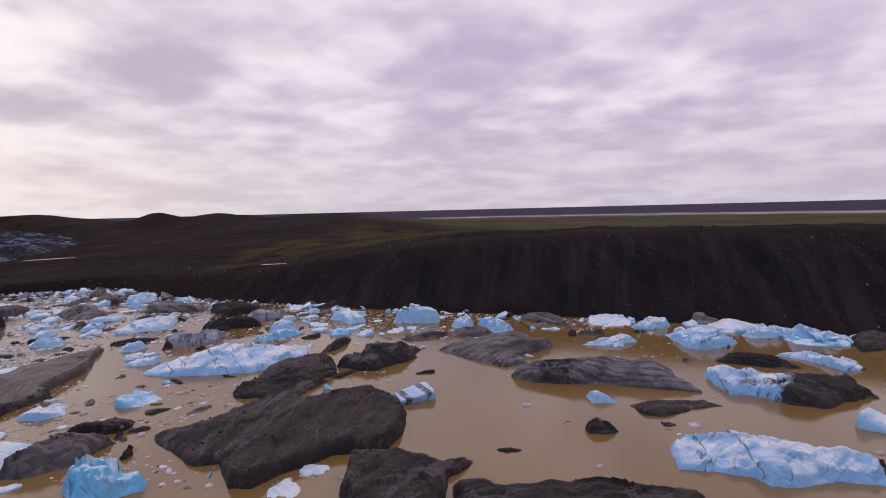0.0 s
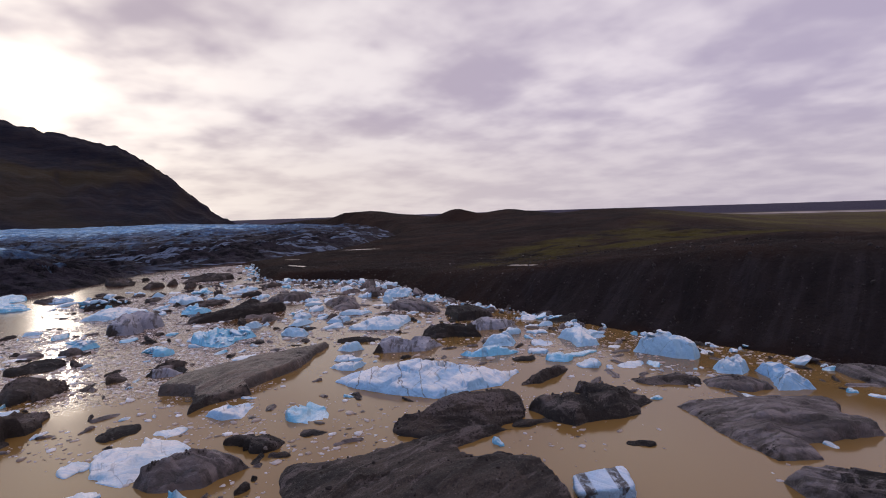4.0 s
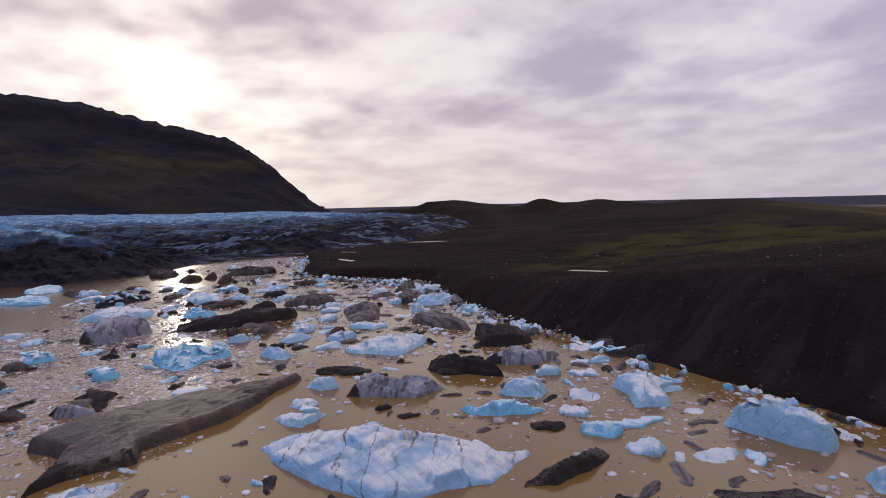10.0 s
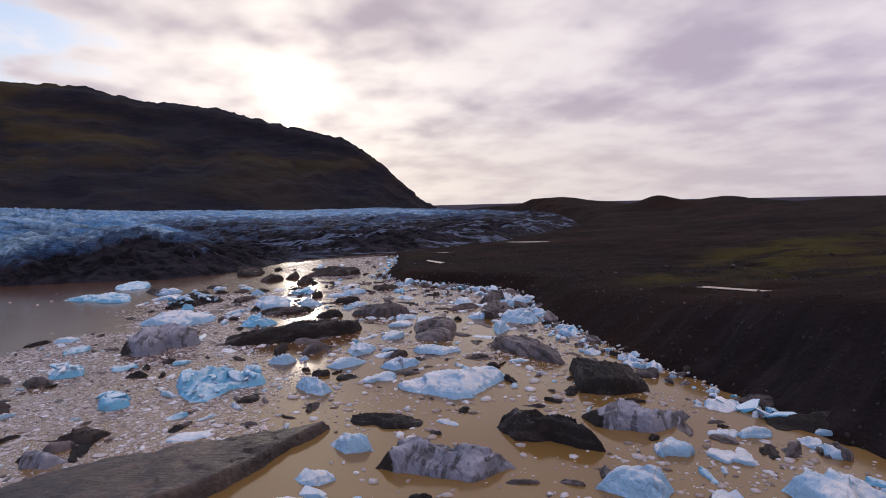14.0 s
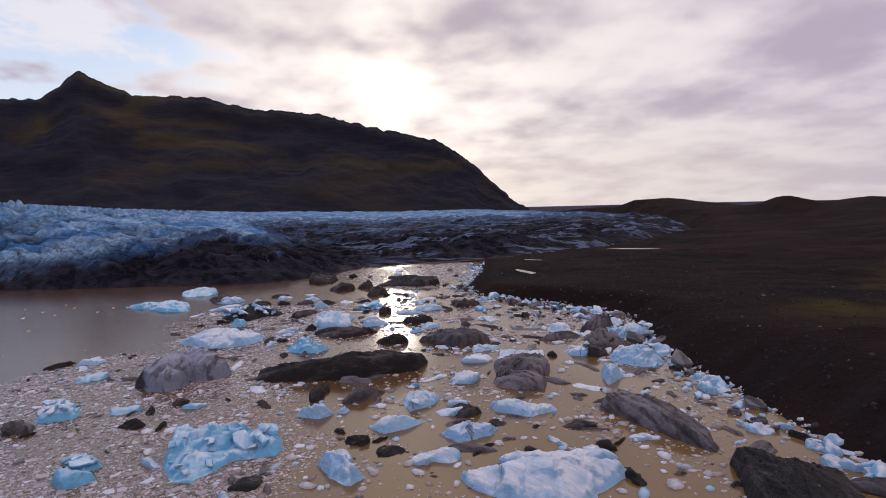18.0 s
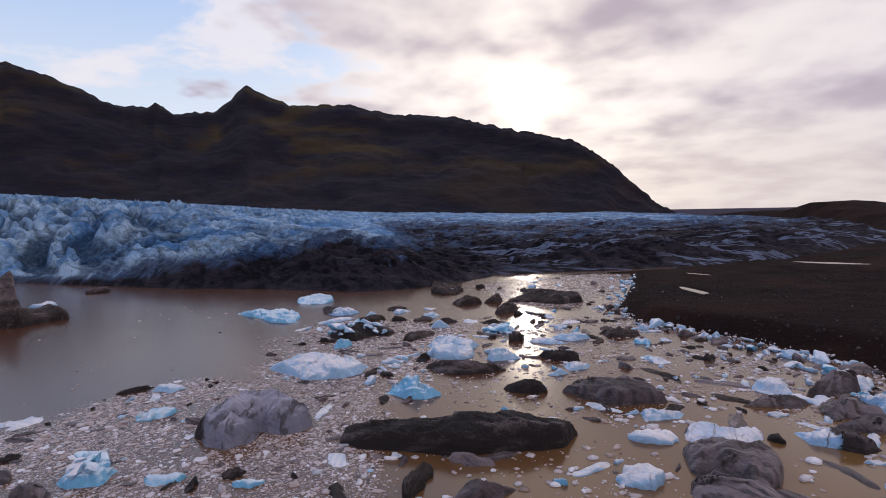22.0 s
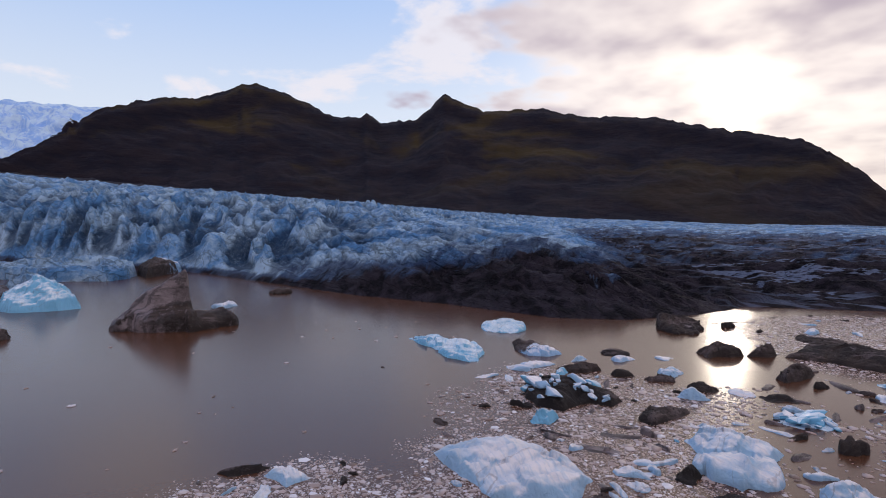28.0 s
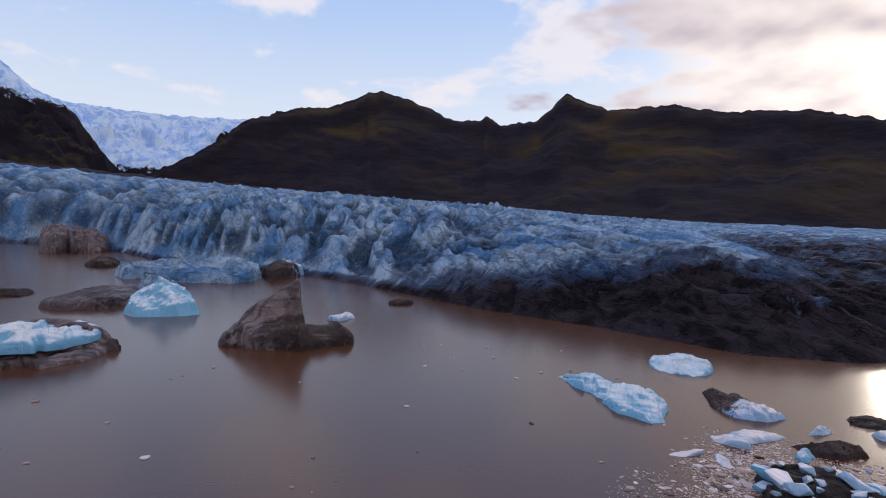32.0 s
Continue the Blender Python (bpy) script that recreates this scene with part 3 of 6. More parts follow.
def glacier_height(x, y):
    g = -signed_distance(x, y, ICE_FIELD)
    front = np.interp(y, [-200, -60, 0, 30, 60, 82, 98, 108, 118, 135, 170, 400], [9, 9, 10, 12, 12.5, 10.5, 9.0, 6.0, 4.0, 3.5, 4.5, 6.0]) + 7 * (1 - smooth(y, 0, 60)) * smooth(g, 10, 80)
    wide = np.interp(y, [-200, -20, 20, 60, 90, 115, 160], [10, 12, 18, 24, 20, 14, 14])
    rise = 1 - np.exp(-np.power(np.clip(g, 0, None) / wide, 1.15) * 1.7)
    far = np.hypot(x + 60, y - 70)
    yaw = np.degrees(np.arctan2(-(x + 60), y - 70)) % 360
    foot = np.interp(yaw, [30, 52, 66, 82, 94, 117, 133, 145, 180], [6, 6, 5, 14, 28, 62, 82, 98, 120])
    level = front + (foot - front) * np.clip((far - 120) / 1100, 0, 1.5)
    z = level * rise
    rough = np.interp(yaw, [40, 66, 90, 112, 128, 150], [0.7, 0.9, 1.1, 1.5, 1.9, 2.0]) * smooth(g, 0, 10)
    warp = fbm(x / 40, y / 40, 0, 3, 33) * 8
    south = 1 - smooth(y + 0.15 * (x + 190), 0, 55)

    def fins(turn, wide, long, seed):
        c, s = math.cos(radians(turn)), math.sin(radians(turn))
        u, v = x * c + y * s, -x * s + y * c
        return ridged((u + warp) / wide, v / long, 0, 2, seed)

    into = fins(112, 6.5, 26, 31)
    over = 1 - fins(-38, 8.0, 60, 35)
    over2 = 1 - fins(-54, 4.0, 34, 36)
    broad = fins(-30, 24, 80, 37) - 0.5

    def rifts(turn, wide, long, seed, width):
        """Narrow open cracks, 1 along their middle."""
        c, s = math.cos(radians(turn)), math.sin(radians(turn))
        u, v = x * c + y * s, -x * s + y * c
        return 1 - smooth(np.abs(value_noise((u + 0.5 * warp) / wide, v / long, 0, seed)), 0.0, width)

    cuts = np.maximum(rifts(-42, 5.5, 34, 38, 0.22), 0.8 * rifts(-60, 3.4, 22, 39, 0.20)) * smooth(g, 3, 12)
    tall = (np.clip(into, 0, 1) ** 1.3 - 0.4) * 4.4 * south
    creased = (np.power(np.clip(over, 0, 1), 0.6) - 0.55) * 3.4 + (np.power(np.clip(over2, 0, 1), 0.6) - 0.55) * 1.5
    z = z + rough * (tall + creased * (1 - 0.7 * south) + broad * 2.2)
    z = z - cuts * 1.5 * rough * (1 - 0.5 * south)
    z = z + fbm(x / 15, y / 15, 0, 5, 41) * (0.6 + 0.03 * z) * smooth(g, -2, 6)
    z = z + (ridged(x / 3.0, y / 3.0, z / 4, 2, 44) - 0.5) * 0.55 * smooth(g, 0, 4) * (1 - smooth(g, 40, 90))
    lumps = 0.5 - ridged((x - y) / 8, (x + y) / 26, z / 9, 3, 43)
    z = z + lumps * 2.0 * smooth(g, 0.5, 5) * (1 - smooth(g, 25, 60))
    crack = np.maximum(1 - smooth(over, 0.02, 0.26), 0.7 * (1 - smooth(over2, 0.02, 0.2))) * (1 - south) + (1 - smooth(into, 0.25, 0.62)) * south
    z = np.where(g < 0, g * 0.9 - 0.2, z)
    # cracks and folds that the ice material darkens as if shaded
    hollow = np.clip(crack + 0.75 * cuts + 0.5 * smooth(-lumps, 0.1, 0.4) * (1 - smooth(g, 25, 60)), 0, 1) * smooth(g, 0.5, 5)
    return z, g, hollow, far, yaw


def build_glacier():
    xs = graded(-240, -150, 0.5, -2600, -146, 1.03)
    ys = graded(-80, 150, 0.55, -1800, 1200, 1.04)
    gx, gy = np.meshgrid(xs, ys, indexing="ij")
    x, y = gx.ravel(), gy.ravel()
    z, g, hollow, far, yaw = glacier_height(x, y)
    snout = np.exp(-((x + 160) / 26) ** 2 - ((y - 92) / 26) ** 2)
    north = smooth(y - 0.10 * np.abs(x + 160), 88, 122) * (1 - smooth(far, 240, 620) * 0.75)
    low = (1 - smooth(z, 2.5, 8.5)) * smooth(y, 5, 45) * (1 - smooth(g, 14, 40))
    stripe = 0.22 * fbm((x - y) / 60, (x + y) / 9, 0, 3, 47)
    window = np.exp(-((x + 166) / 10) ** 2 - ((y - 96) / 5.5) ** 2)
    debris = np.clip(-1.35 * window * smooth(fbm(x / 9, (y - 0.3 * x) / 1.6, 0, 2, 88), -0.15, 0.35) + 1.05 * snout + north * (0.80 + stripe * 2.2) + 0.75 * low + 0.7 * (1 - smooth(z, 0.4, 2.6)) * smooth(g, -3, 0) + 0.36 * np.exp(-(g / 50) ** 2) * smooth(y, 25, 75) + 1.1 * smooth(far, 900, 1050) * smooth(yaw, 112, 122), 0, 1.2)
    faces = grid_faces(len(xs), len(ys))
    faces = faces[(g[faces] > -7).any(axis=1)]
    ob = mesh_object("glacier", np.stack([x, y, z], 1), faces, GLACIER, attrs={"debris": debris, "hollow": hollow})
    tagged(ob, "crevassed blue-white glacier tongue with black debris at its snout", "glacier", kind="structure")


def build_mountain():
    yaw = np.arange(49.5, 136.01, 0.22)
    crest = np.interp(yaw, [49.5, 52.2, 55.1, 57.5, 60.3, 66.3, 73.6, 79.5, 84, 89.8, 92.2, 94.0, 95.2, 96.8, 100.6, 102.0, 102.6, 105.2, 110.4, 112.5, 114.1, 115.6, 118.2, 121.7, 126.3, 127.0, 127.9, 130, 132.4, 136],
                      [-1.2, 0, 2.5, 4.75, 6.7, 8.05, 9.7, 9.95, 10.85, 10.75, 11.5, 12.4, 11.3, 9.85, 9.4, 10.3, 9.9, 9.8, 12.0, 12.5, 12.5, 11.6, 10.8, 10.4, 8.9, 8.5, 7.3, 6.0, 4.6, 3.0])
    foot_r = np.interp(yaw, [49, 60, 75, 95, 115, 136], [1500, 1250, 1150, 1150, 1300, 1500])
    crest_r = np.interp(yaw, [49, 60, 75, 95, 115, 128, 136], [1600, 1900, 2250, 2450, 2450, 2000, 1650])
    steps = np.concatenate([np.linspace(0, 1, 90), 1 + np.linspace(0.02, 0.35, 12)])
    a = np.radians(yaw)[:, None]
    r = foot_r[:, None] + (crest_r - foot_r)[:, None] * steps[None, :]
    x, y = -60 - np.sin(a) * r, 70 + np.cos(a) * r
    top = 17.6 + np.tan(np.radians(crest))[:, None] * crest_r[:, None]
    base = -25.0
    t = np.clip(steps, 0, 1)[None, :]
    shape = 0.62 * t + 0.38 * t ** 2.2 + 0.10 * np.sin(t * math.pi) * fbm(x / 300, y / 300, 0, 3, 63)
    terrace = smooth(t, 0.82, 0.9) * 0.05 - 0.05 * smooth(t, 0.9, 1.0)
    z = base + (top - base) * (shape + terrace)
    calm = np.sin(np.clip(t, 0, 1) * math.pi) ** 0.8
    z = z + calm * (ridged(yaw[:, None] / 5.5 + t * 0.9, t * 1.1, 0, 3, 51) - 0.5) * 17 + calm * fbm(x / 60, y / 60, 0, 5, 57) * 9
    z = z + calm * 1.6 * np.sin(t * 26 + fbm(x / 200, y / 200, 0, 3, 59) * 5)
    z = z + calm * (ridged(yaw[:, None] / 1.5 + t * 0.8, t * 2.2, 0, 3, 53) - 0.5) * 8
    z = z + fbm(yaw[:, None] * 2.2, t * 3, 0, 4, 71) * 5.0 * smooth(t, 0.5, 1.0)
    z = z + (ridged(yaw[:, None] / 0.9, t * 6, 0, 3, 77) - 0.5) * 9.0 * smooth(t, 0.80, 0.97)
    z = np.where(steps[None, :] > 1, z - (steps[None, :] - 1) * 400, z)
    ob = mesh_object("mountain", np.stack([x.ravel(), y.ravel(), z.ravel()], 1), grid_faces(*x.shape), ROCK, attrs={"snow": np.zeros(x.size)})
    tagged(ob, "dark mossy basalt mountain ridge rising behind the glacier", "mountain", kind="structure")

    # snow peak and icefall at the head of the valley
    def far_ridge(name, label, yaw, crest, r0, r1, low, snow_from, snow_to, rugged, seed):
        a = np.radians(yaw)[:, None]
        t = np.linspace(0, 1, 60)[None, :]
        r = r0 + (r1 - r0) * t + 0 * a
        x, y = -60 - np.sin(a) * r, 70 + np.cos(a) * r
        foot = 17.6 + math.tan(radians(low)) * r0
        top = 17.6 + np.tan(np.radians(crest))[:, None] * r1
        z = foot + (top - foot) * t ** 0.85
        z = z + np.sin(t * math.pi) * rugged * (ridged(x / 170, y / 170, 0, 4, seed) - 0.5) + fbm(x / 40, y / 40, 0, 3, seed + 9) * rugged * 0.10
        snow = smooth((z - foot) / (np.max(top) - foot), snow_from, snow_to)
        if name == "icefall":
            snow = snow + 0.35 - 1.3 * np.exp(-((yaw[:, None] - 128.2) / 2.0) ** 2) * (1 - smooth(t + 0.10 * (yaw[:, None] - 128.2), 0.45, 0.75))
        ob = mesh_object(name, np.stack([x.ravel(), y.ravel(), z.ravel()], 1), grid_faces(*x.shape), ROCK, attrs={"snow": snow.ravel()})
        tagged(ob, label, "mountain", kind="structure")

    ya = np.arange(124, 143, 0.15)
    far_ridge("icefall", "blue-white icefall spilling from the snowfield", ya, np.interp(ya, [124, 126.7, 132.9, 140.3, 143], [9.2, 9.1, 8.9, 9.25, 9.4]), 3300, 3900, 3.4, 0.0, 0.30, 110, 81)
    yb = np.arange(136.5, 176, 0.15)
    far_ridge("snow_peak", "steep dark peak with fresh snow on its top", yb, np.interp(yb, [136.5, 137.6, 138.7, 140, 141.1, 143, 145.1, 149, 155, 165, 176], [2.8, 4.2, 6.0, 8.2, 9.3, 10.1, 11.9, 13.5, 13, 10, 7]), 2500, 3200, 2.6, 0.40, 0.74, 150, 91)


build_ground()
build_glacier()
build_mountain()


# ---- loose bits ----
def flakes(name, label, px, py, pz, size, rng, mat, category, tall=0.22, sides=5, rounded=False):
    """Many small irregular slabs in one mesh."""
    n, m = len(px), sides
    a = np.linspace(0, 2 * math.pi, m, endpoint=False)[None, :] + rng.uniform(-1.7 / m, 1.7 / m, (n, m))
    r = size[:, None] * rng.uniform(0.45 + 0.04 * m, 1.15, (n, m))
    turn, stretch = rng.uniform(0, math.pi, n)[:, None], rng.uniform(0.45, 1.0, n)[:, None]
    u, v = r * np.cos(a), r * np.sin(a) * stretch
    x, y = px[:, None] + u * np.cos(turn) - v * np.sin(turn), py[:, None] + u * np.sin(turn) + v * np.cos(turn)
    z = pz[:, None] + size[:, None] * tall * rng.uniform(0.4, 1.3, (n, m))
    top = np.stack([px + (x * 0.72 + px[:, None] * 0.28 - px[:, None]).mean(1), py, pz + size * tall * rng.uniform(1.2, 2.0, n)], 1)[:, None, :]
    ring = np.stack([x, y, z], 2)
    base = np.stack([x, y, pz[:, None] - 0.08 - 0 * z], 2)
    verts = np.concatenate([top, ring, base], 1).reshape(-1, 3)
    o = (np.arange(n) * (2 * m + 1))[:, None]
    k = np.arange(m)
    nxt = (k + 1) % m
    tris = np.stack([0 * k, 1 + k, 1 + nxt], 1)
    sides = np.concatenate([np.stack([1 + k, 1 + m + k, 1 + m + nxt], 1), np.stack([1 + k, 1 + m + nxt, 1 + nxt], 1)])
    f = np.concatenate([tris, sides])
    faces = (o[:, :, None] + f[None]).reshape(-1, 3)
    ob = mesh_object(name, verts, faces, mat, shade=rounded)
    if label:
        tagged(ob, label, category, kind="stuff")
    return ob


def stone_material():
    m, n, p = material("moraine_stone")
    r = n.add("ShaderNodeNewGeometry").outputs["Random Per Island"]
    col = n.mix(n.step(r, 0.0, 0.9), (0.014, 0.011, 0.011), (0.034, 0.028, 0.027))
    col = n.mix(n.step(r, 0.965, 0.99), col, (0.16, 0.145, 0.14))
    n.link(col, p.inputs["Base Color"])
    p.inputs["Roughness"].default_value = 0.9
    return m


STONE = stone_material()


# ---- icebergs ----
TAKEN = []
LABELS = {
    "D": ("large black gravel-covered iceberg floating in brown water", "dark gravel-covered iceberg floating in silty water", "small dirty black lump of floating ice"),
    "G": ("large dark grey iceberg with layered bands of silt", "grey layered iceberg with dark silt bands", "small grey banded lump of floating ice"),
    "W": ("large pale blue-white iceberg with clean melted surface", "blue-white iceberg floating in silty brown water", "small clean white floe of floating ice"),
    "B": ("large turquoise blue iceberg of clear ice", "bright blue iceberg of clear glassy ice", "small bright blue lump of glassy ice"),
    "S": ("large white iceberg crossed by dark dirt stripes", "white iceberg with tilted dark dirt stripes", "small striped block of white and dirty ice"),
    "M": ("large white iceberg half covered with black gravel", "white iceberg half covered with black gravel", "small white floe with black gravel"),
    "Z": ("large rounded grey-white iceberg with curved brown bands", "rounded grey-white iceberg with curved brown bands", "small banded lump of grey-white ice"),
    "F": ("long flat shelf of blue glacier ice calved from the ice front", "flat floe of blue glacier ice", "small floe of blue glacier ice"),
    "K": ("large flat slab of brown gravelly ice with long grooves", "flat slab of brown gravelly floating ice", "small brown gravelly floe"),
    "H": ("grey-brown iceberg with a tall curved horn", "grey-brown iceberg with a tall curved horn", "grey horned floe"),
}


def berg_surface(style, length, width, height, seed, profile=None):
    """Vertices and faces of a floating iceberg: a bent outline, a top of few tilted planes with sharp rims, long melt grooves."""
    rng = np.random.default_rng(seed)
    nu, nv = int(np.clip(length * 6, 18, 110)), int(np.clip(width * 6, 14, 70))
    u = np.sin(np.linspace(-math.pi / 2, math.pi / 2, nu))[:, None]
    v = np.sin(np.linspace(-math.pi / 2, math.pi / 2, nv))[None, :]
    p, q = rng.uniform(2.2, 5.0), rng.uniform(0.45, 0.8)
    body = np.power(np.clip(1 - np.abs(u) ** p, 0, 1), q)
    bend = rng.uniform(-0.25, 0.25)

    def outline():
        """A broken edge with corners."""
        at = np.sort(rng.uniform(-1, 1, 7))
        return np.interp(u + 0.06 * fbm(u * 4, seed, 2, 2, seed), at, rng.uniform(0.55, 1.2, 7))

    edge_hi = body * (outline() + 0.10 * fbm(u * 8, seed, 3, 2, seed + 1))
    edge_lo = body * (outline() + 0.10 * fbm(u * 8, seed, 8, 2, seed + 3))
    x = u * length / 2 + 0.10 * length * rng.uniform(-1, 1) * v * body
    y = np.where(v > 0, v * edge_hi, v * edge_lo) * width / 2 + width * (0.12 * fbm(u * 1.4, seed, 1, 2, seed + 4) + bend * (u * u - 0.4) * 0.5)
    k = {"D": 7.0, "G": 5.0, "W": 4.4, "B": 3.2, "S": 4.4, "M": 5.0, "H": 4.0, "K": 6.0}[style]
    side = np.power(np.clip(1 - np.abs(v) ** k, 0, 1), 0.5) * np.power(np.clip(1 - np.abs(u) ** 10, 0, 1), 0.5)
    if profile is None:
        # a tilted slab, broken into ledges, with a few gentle cut faces
        lean = rng.choice([-1, 1])
        top = 0.62 + lean * rng.uniform(0.12, 0.38) * v + rng.uniform(-0.3, 0.3) * u
        for _ in range(3):
            a, off = rng.uniform(0, 2 * math.pi), rng.uniform(0.0, 0.5)
            top = np.minimum(top, rng.uniform(0.75, 0.95) - rng.uniform(0.3, 0.8) * np.clip(np.cos(a) * u + np.sin(a) * v - off, -0.3, 2))
        for _ in range(3):
            a, off = rng.uniform(0, 2 * math.pi), rng.uniform(-0.1, 0.6)
            ledge = np.cos(a) * u + np.sin(a) * v - off + 0.22 * fbm(u * 2.2, v * 2.2, seed, 3, seed + 12 + int(a * 9))
            top = top * (1 - rng.uniform(0.12, 0.40) * smooth(ledge, -0.03, 0.03))
    else:
        low = np.minimum(np.interp(u, profile[0], profile[1]), 0.30)
        top = low + (np.interp(u, profile[0], profile[1]) - low) * np.exp(-(np.abs(v - 0.05) / 0.30) ** 2.2)
    top = np.clip(top, 0.22, None)
    s = 0.25 * length
    top = top * (1 + 0.30 * fbm(x / s, y / s, seed * 1.7, 3, seed + 5)) + (0.10 if profile is None else 0.03) * (ridged(x / (0.5 * s), y / (0.5 * s), seed, 2, seed + 6) - 0.5)
    top = np.clip(top, 0.14, None)
    if profile is None:
        top = np.minimum(top / np.percentile(top * side, 96), 1.12)
    z = height * top * side
    turn = rng.uniform(-0.5, 0.5) if style in "DGK" else rng.uniform(0.6, 1.3) * rng.choice([-1, 1])
    along, across = x * math.cos(turn) + y * math.sin(turn), y * math.cos(turn) - x * math.sin(turn)
    grain = ridged(x / 0.8, y / 0.8, z / 0.8 + seed, 3, seed + 7) - 0.5
    lines = ridged(along / 9 + 3, (across + 0.4 * z) / 1.1, seed, 2, seed + 8) - 0.5
    rough = {"D": 0.09, "G": 0.05, "W": 0.05, "B": 0.09, "S": 0.05, "M": 0.09, "H": 0.03, "K": 0.05}[style]
    band = {"D": 0.12, "G": 0.22, "W": 0.24, "B": 0.16, "S": 0.24, "M": 0.20, "H": 0.08, "K": 0.14}[style]
    size = min(1.0, 0.30 + height / 3.0) * min(1.0, length / 5)
    folds = 0.5 - ridged(along / 5 + 5, across / 2.4, seed, 2, seed + 11)
    fold = {"W": 0.30, "S": 0.28, "M": 0.28, "B": 0.45, "H": 0.10}.get(style, 0.22)
    z = z + side * size * (grain * rough * 2.0 + lines * band * 2.0 + folds * fold)
    if profile is not None:
        x = x + 0.16 * np.clip(z - 1.5, 0, None)
    z = np.where(side < 1e-6, -0.6, z - 0.10)
    wob = 0.014 * length
    x = x + wob * fbm(x / 1.8 + 9, y / 1.8, z / 1.8, 3, seed + 9)
    y = y + wob * fbm(x / 1.8 + 31, y / 1.8, z / 1.8, 3, seed + 10)
    verts = np.stack([x.ravel(), y.ravel(), z.ravel()], 1)
    return verts, grid_faces(nu, nv), (u + 0 * v).ravel(), (v + 0 * u).ravel(), side.ravel()


BODY = {"D": ICE_GREY, "G": ICE_GREY, "W": ICE_WHITE, "B": ICE_BLUE, "S": ICE_STRIPED, "M": ICE_STRIPED, "H": ICE_GREY, "K": ICE_BROWN, "Z": ICE_BANDED, "F": GLACIER}


def grit_mask(style, verts, u, length, seed):
    """How far grit covers the ice, 0 to 1, vertex by vertex."""
    n = fbm(verts[:, 0] / (0.28 * length), verts[:, 1] / (0.28 * length), seed, 4, seed + 20)
    turn = 1 if seed % 2 else -1
    if style == "D":
        return np.clip(0.95 + 0.8 * n, 0, 1)
    if style == "M":
        return np.clip(0.5 + turn * u * 0.8 + 0.6 * n, 0, 1)
    if style == "S":
        return smooth(-u, 0.80, 0.97) * 0.8
    if style == "K":
        return np.clip(0.42 + 0.5 * n + 0.5 * smooth(-u, 0.5, 1.0), 0, 1)
    if style == "G":
        return np.clip(0.10 + 0.7 * n, 0, 1)
    if style == "H":
        return np.clip(0.62 + 0.6 * n - smooth(verts[:, 2], 2.5, 6.5), 0, 1)
    if style == "Z":
        return np.clip(0.9 * smooth(-u, 0.45, 0.95) + 0.4 * n, 0, 1)
    return np.zeros(len(verts))


def berg(style, x, y, length, width, height, yaw, seed, profile=None, cap=""):
    if style in "RX":
        return heap(style, x, y, length, width, height, yaw, seed)
    verts, faces, u, v, side = berg_surface(style, length, width, height, seed, profile)
    mask = grit_mask(style, verts, u, length, seed)
    root = mesh_object("iceberg" if length > 2.6 else "ice_chunk", verts, faces, BODY[style], attrs={"gravel": mask})
    root.matrix_world = pose(x, y, 0, 0, 0, yaw)
    TAKEN.append((x, y, length, width, yaw))
    size = 0 if length > 9 else 1 if length > 2.6 else 2
    tagged(root, LABELS[style][size], "iceberg" if size < 2 else "ice chunk", "icebergs in the lagoon" if size < 2 else "ice chunks in the lagoon")
    rng = np.random.default_rng(seed + 900)
    if style in "DMGK" and length > 3.5:
        pick = np.flatnonzero((mask > 0.45) & (verts[:, 2] > 0.15) & (side > 0.3))
        if len(pick) > 20:
            count = int(np.clip(length * width * (2.2 if style != "G" else 0.8), 24, 420))
            at = verts[rng.choice(pick, count)] + np.append(rng.uniform(-0.08, 0.08, (count, 2)), np.zeros((count, 1)), 1)
            grains = flakes("gravel", "", at[:, 0], at[:, 1], at[:, 2] - 0.02, np.clip(rng.lognormal(-2.75, 0.4, count), 0.035, 0.22), rng, STONE, "", 0.8)
            grains.parent = root
            tagged(grains, "loose dark stones and grit", kind="stuff")
    if cap:
        verts, faces, *_ = berg_surface(cap, length * 0.86, width * 0.62, height * 0.62, seed + 3)
        verts[:, 2] += height * 0.55
        mesh_object("ice_cap", verts, faces, BODY[cap], root, label="clean blue-white ice on top")
    return root


def block_mesh(name, seed, mat, sides=14):
    """An angular broken block about one metre across."""
    rng = np.random.default_rng(seed)
    bm = bmesh.new()
    for _ in range(sides):
        d = Vector(rng.normal(size=3)).normalized()
        bm.verts.new((d.x * 0.55 * rng.uniform(0.75, 1.15), d.y * 0.45 * rng.uniform(0.75, 1.15), d.z * 0.38 * rng.uniform(0.75, 1.1)))
    hull = bmesh.ops.convex_hull(bm, input=bm.verts)
    bmesh.ops.delete(bm, geom=[g for g in hull["geom_interior"] if isinstance(g, bmesh.types.BMVert)], context="VERTS")
    bmesh.ops.bevel(bm, geom=list(bm.edges), offset=0.085, segments=2, affect="EDGES", profile=0.6, clamp_overlap=True)
    me = bpy.data.meshes.new(name)
    bm.to_mesh(me)
    bm.free()
    me.materials.append(mat)
    me.polygons.foreach_set("use_smooth", np.ones(len(me.polygons), bool))
    return me


BLOCKS = {m.name: [block_mesh("ice_block", 40 + i + 20 * j, m) for i in range(6)] for j, m in enumerate((ICE_BLUE, ICE_WHITE, ICE_GREY, DEBRIS))}


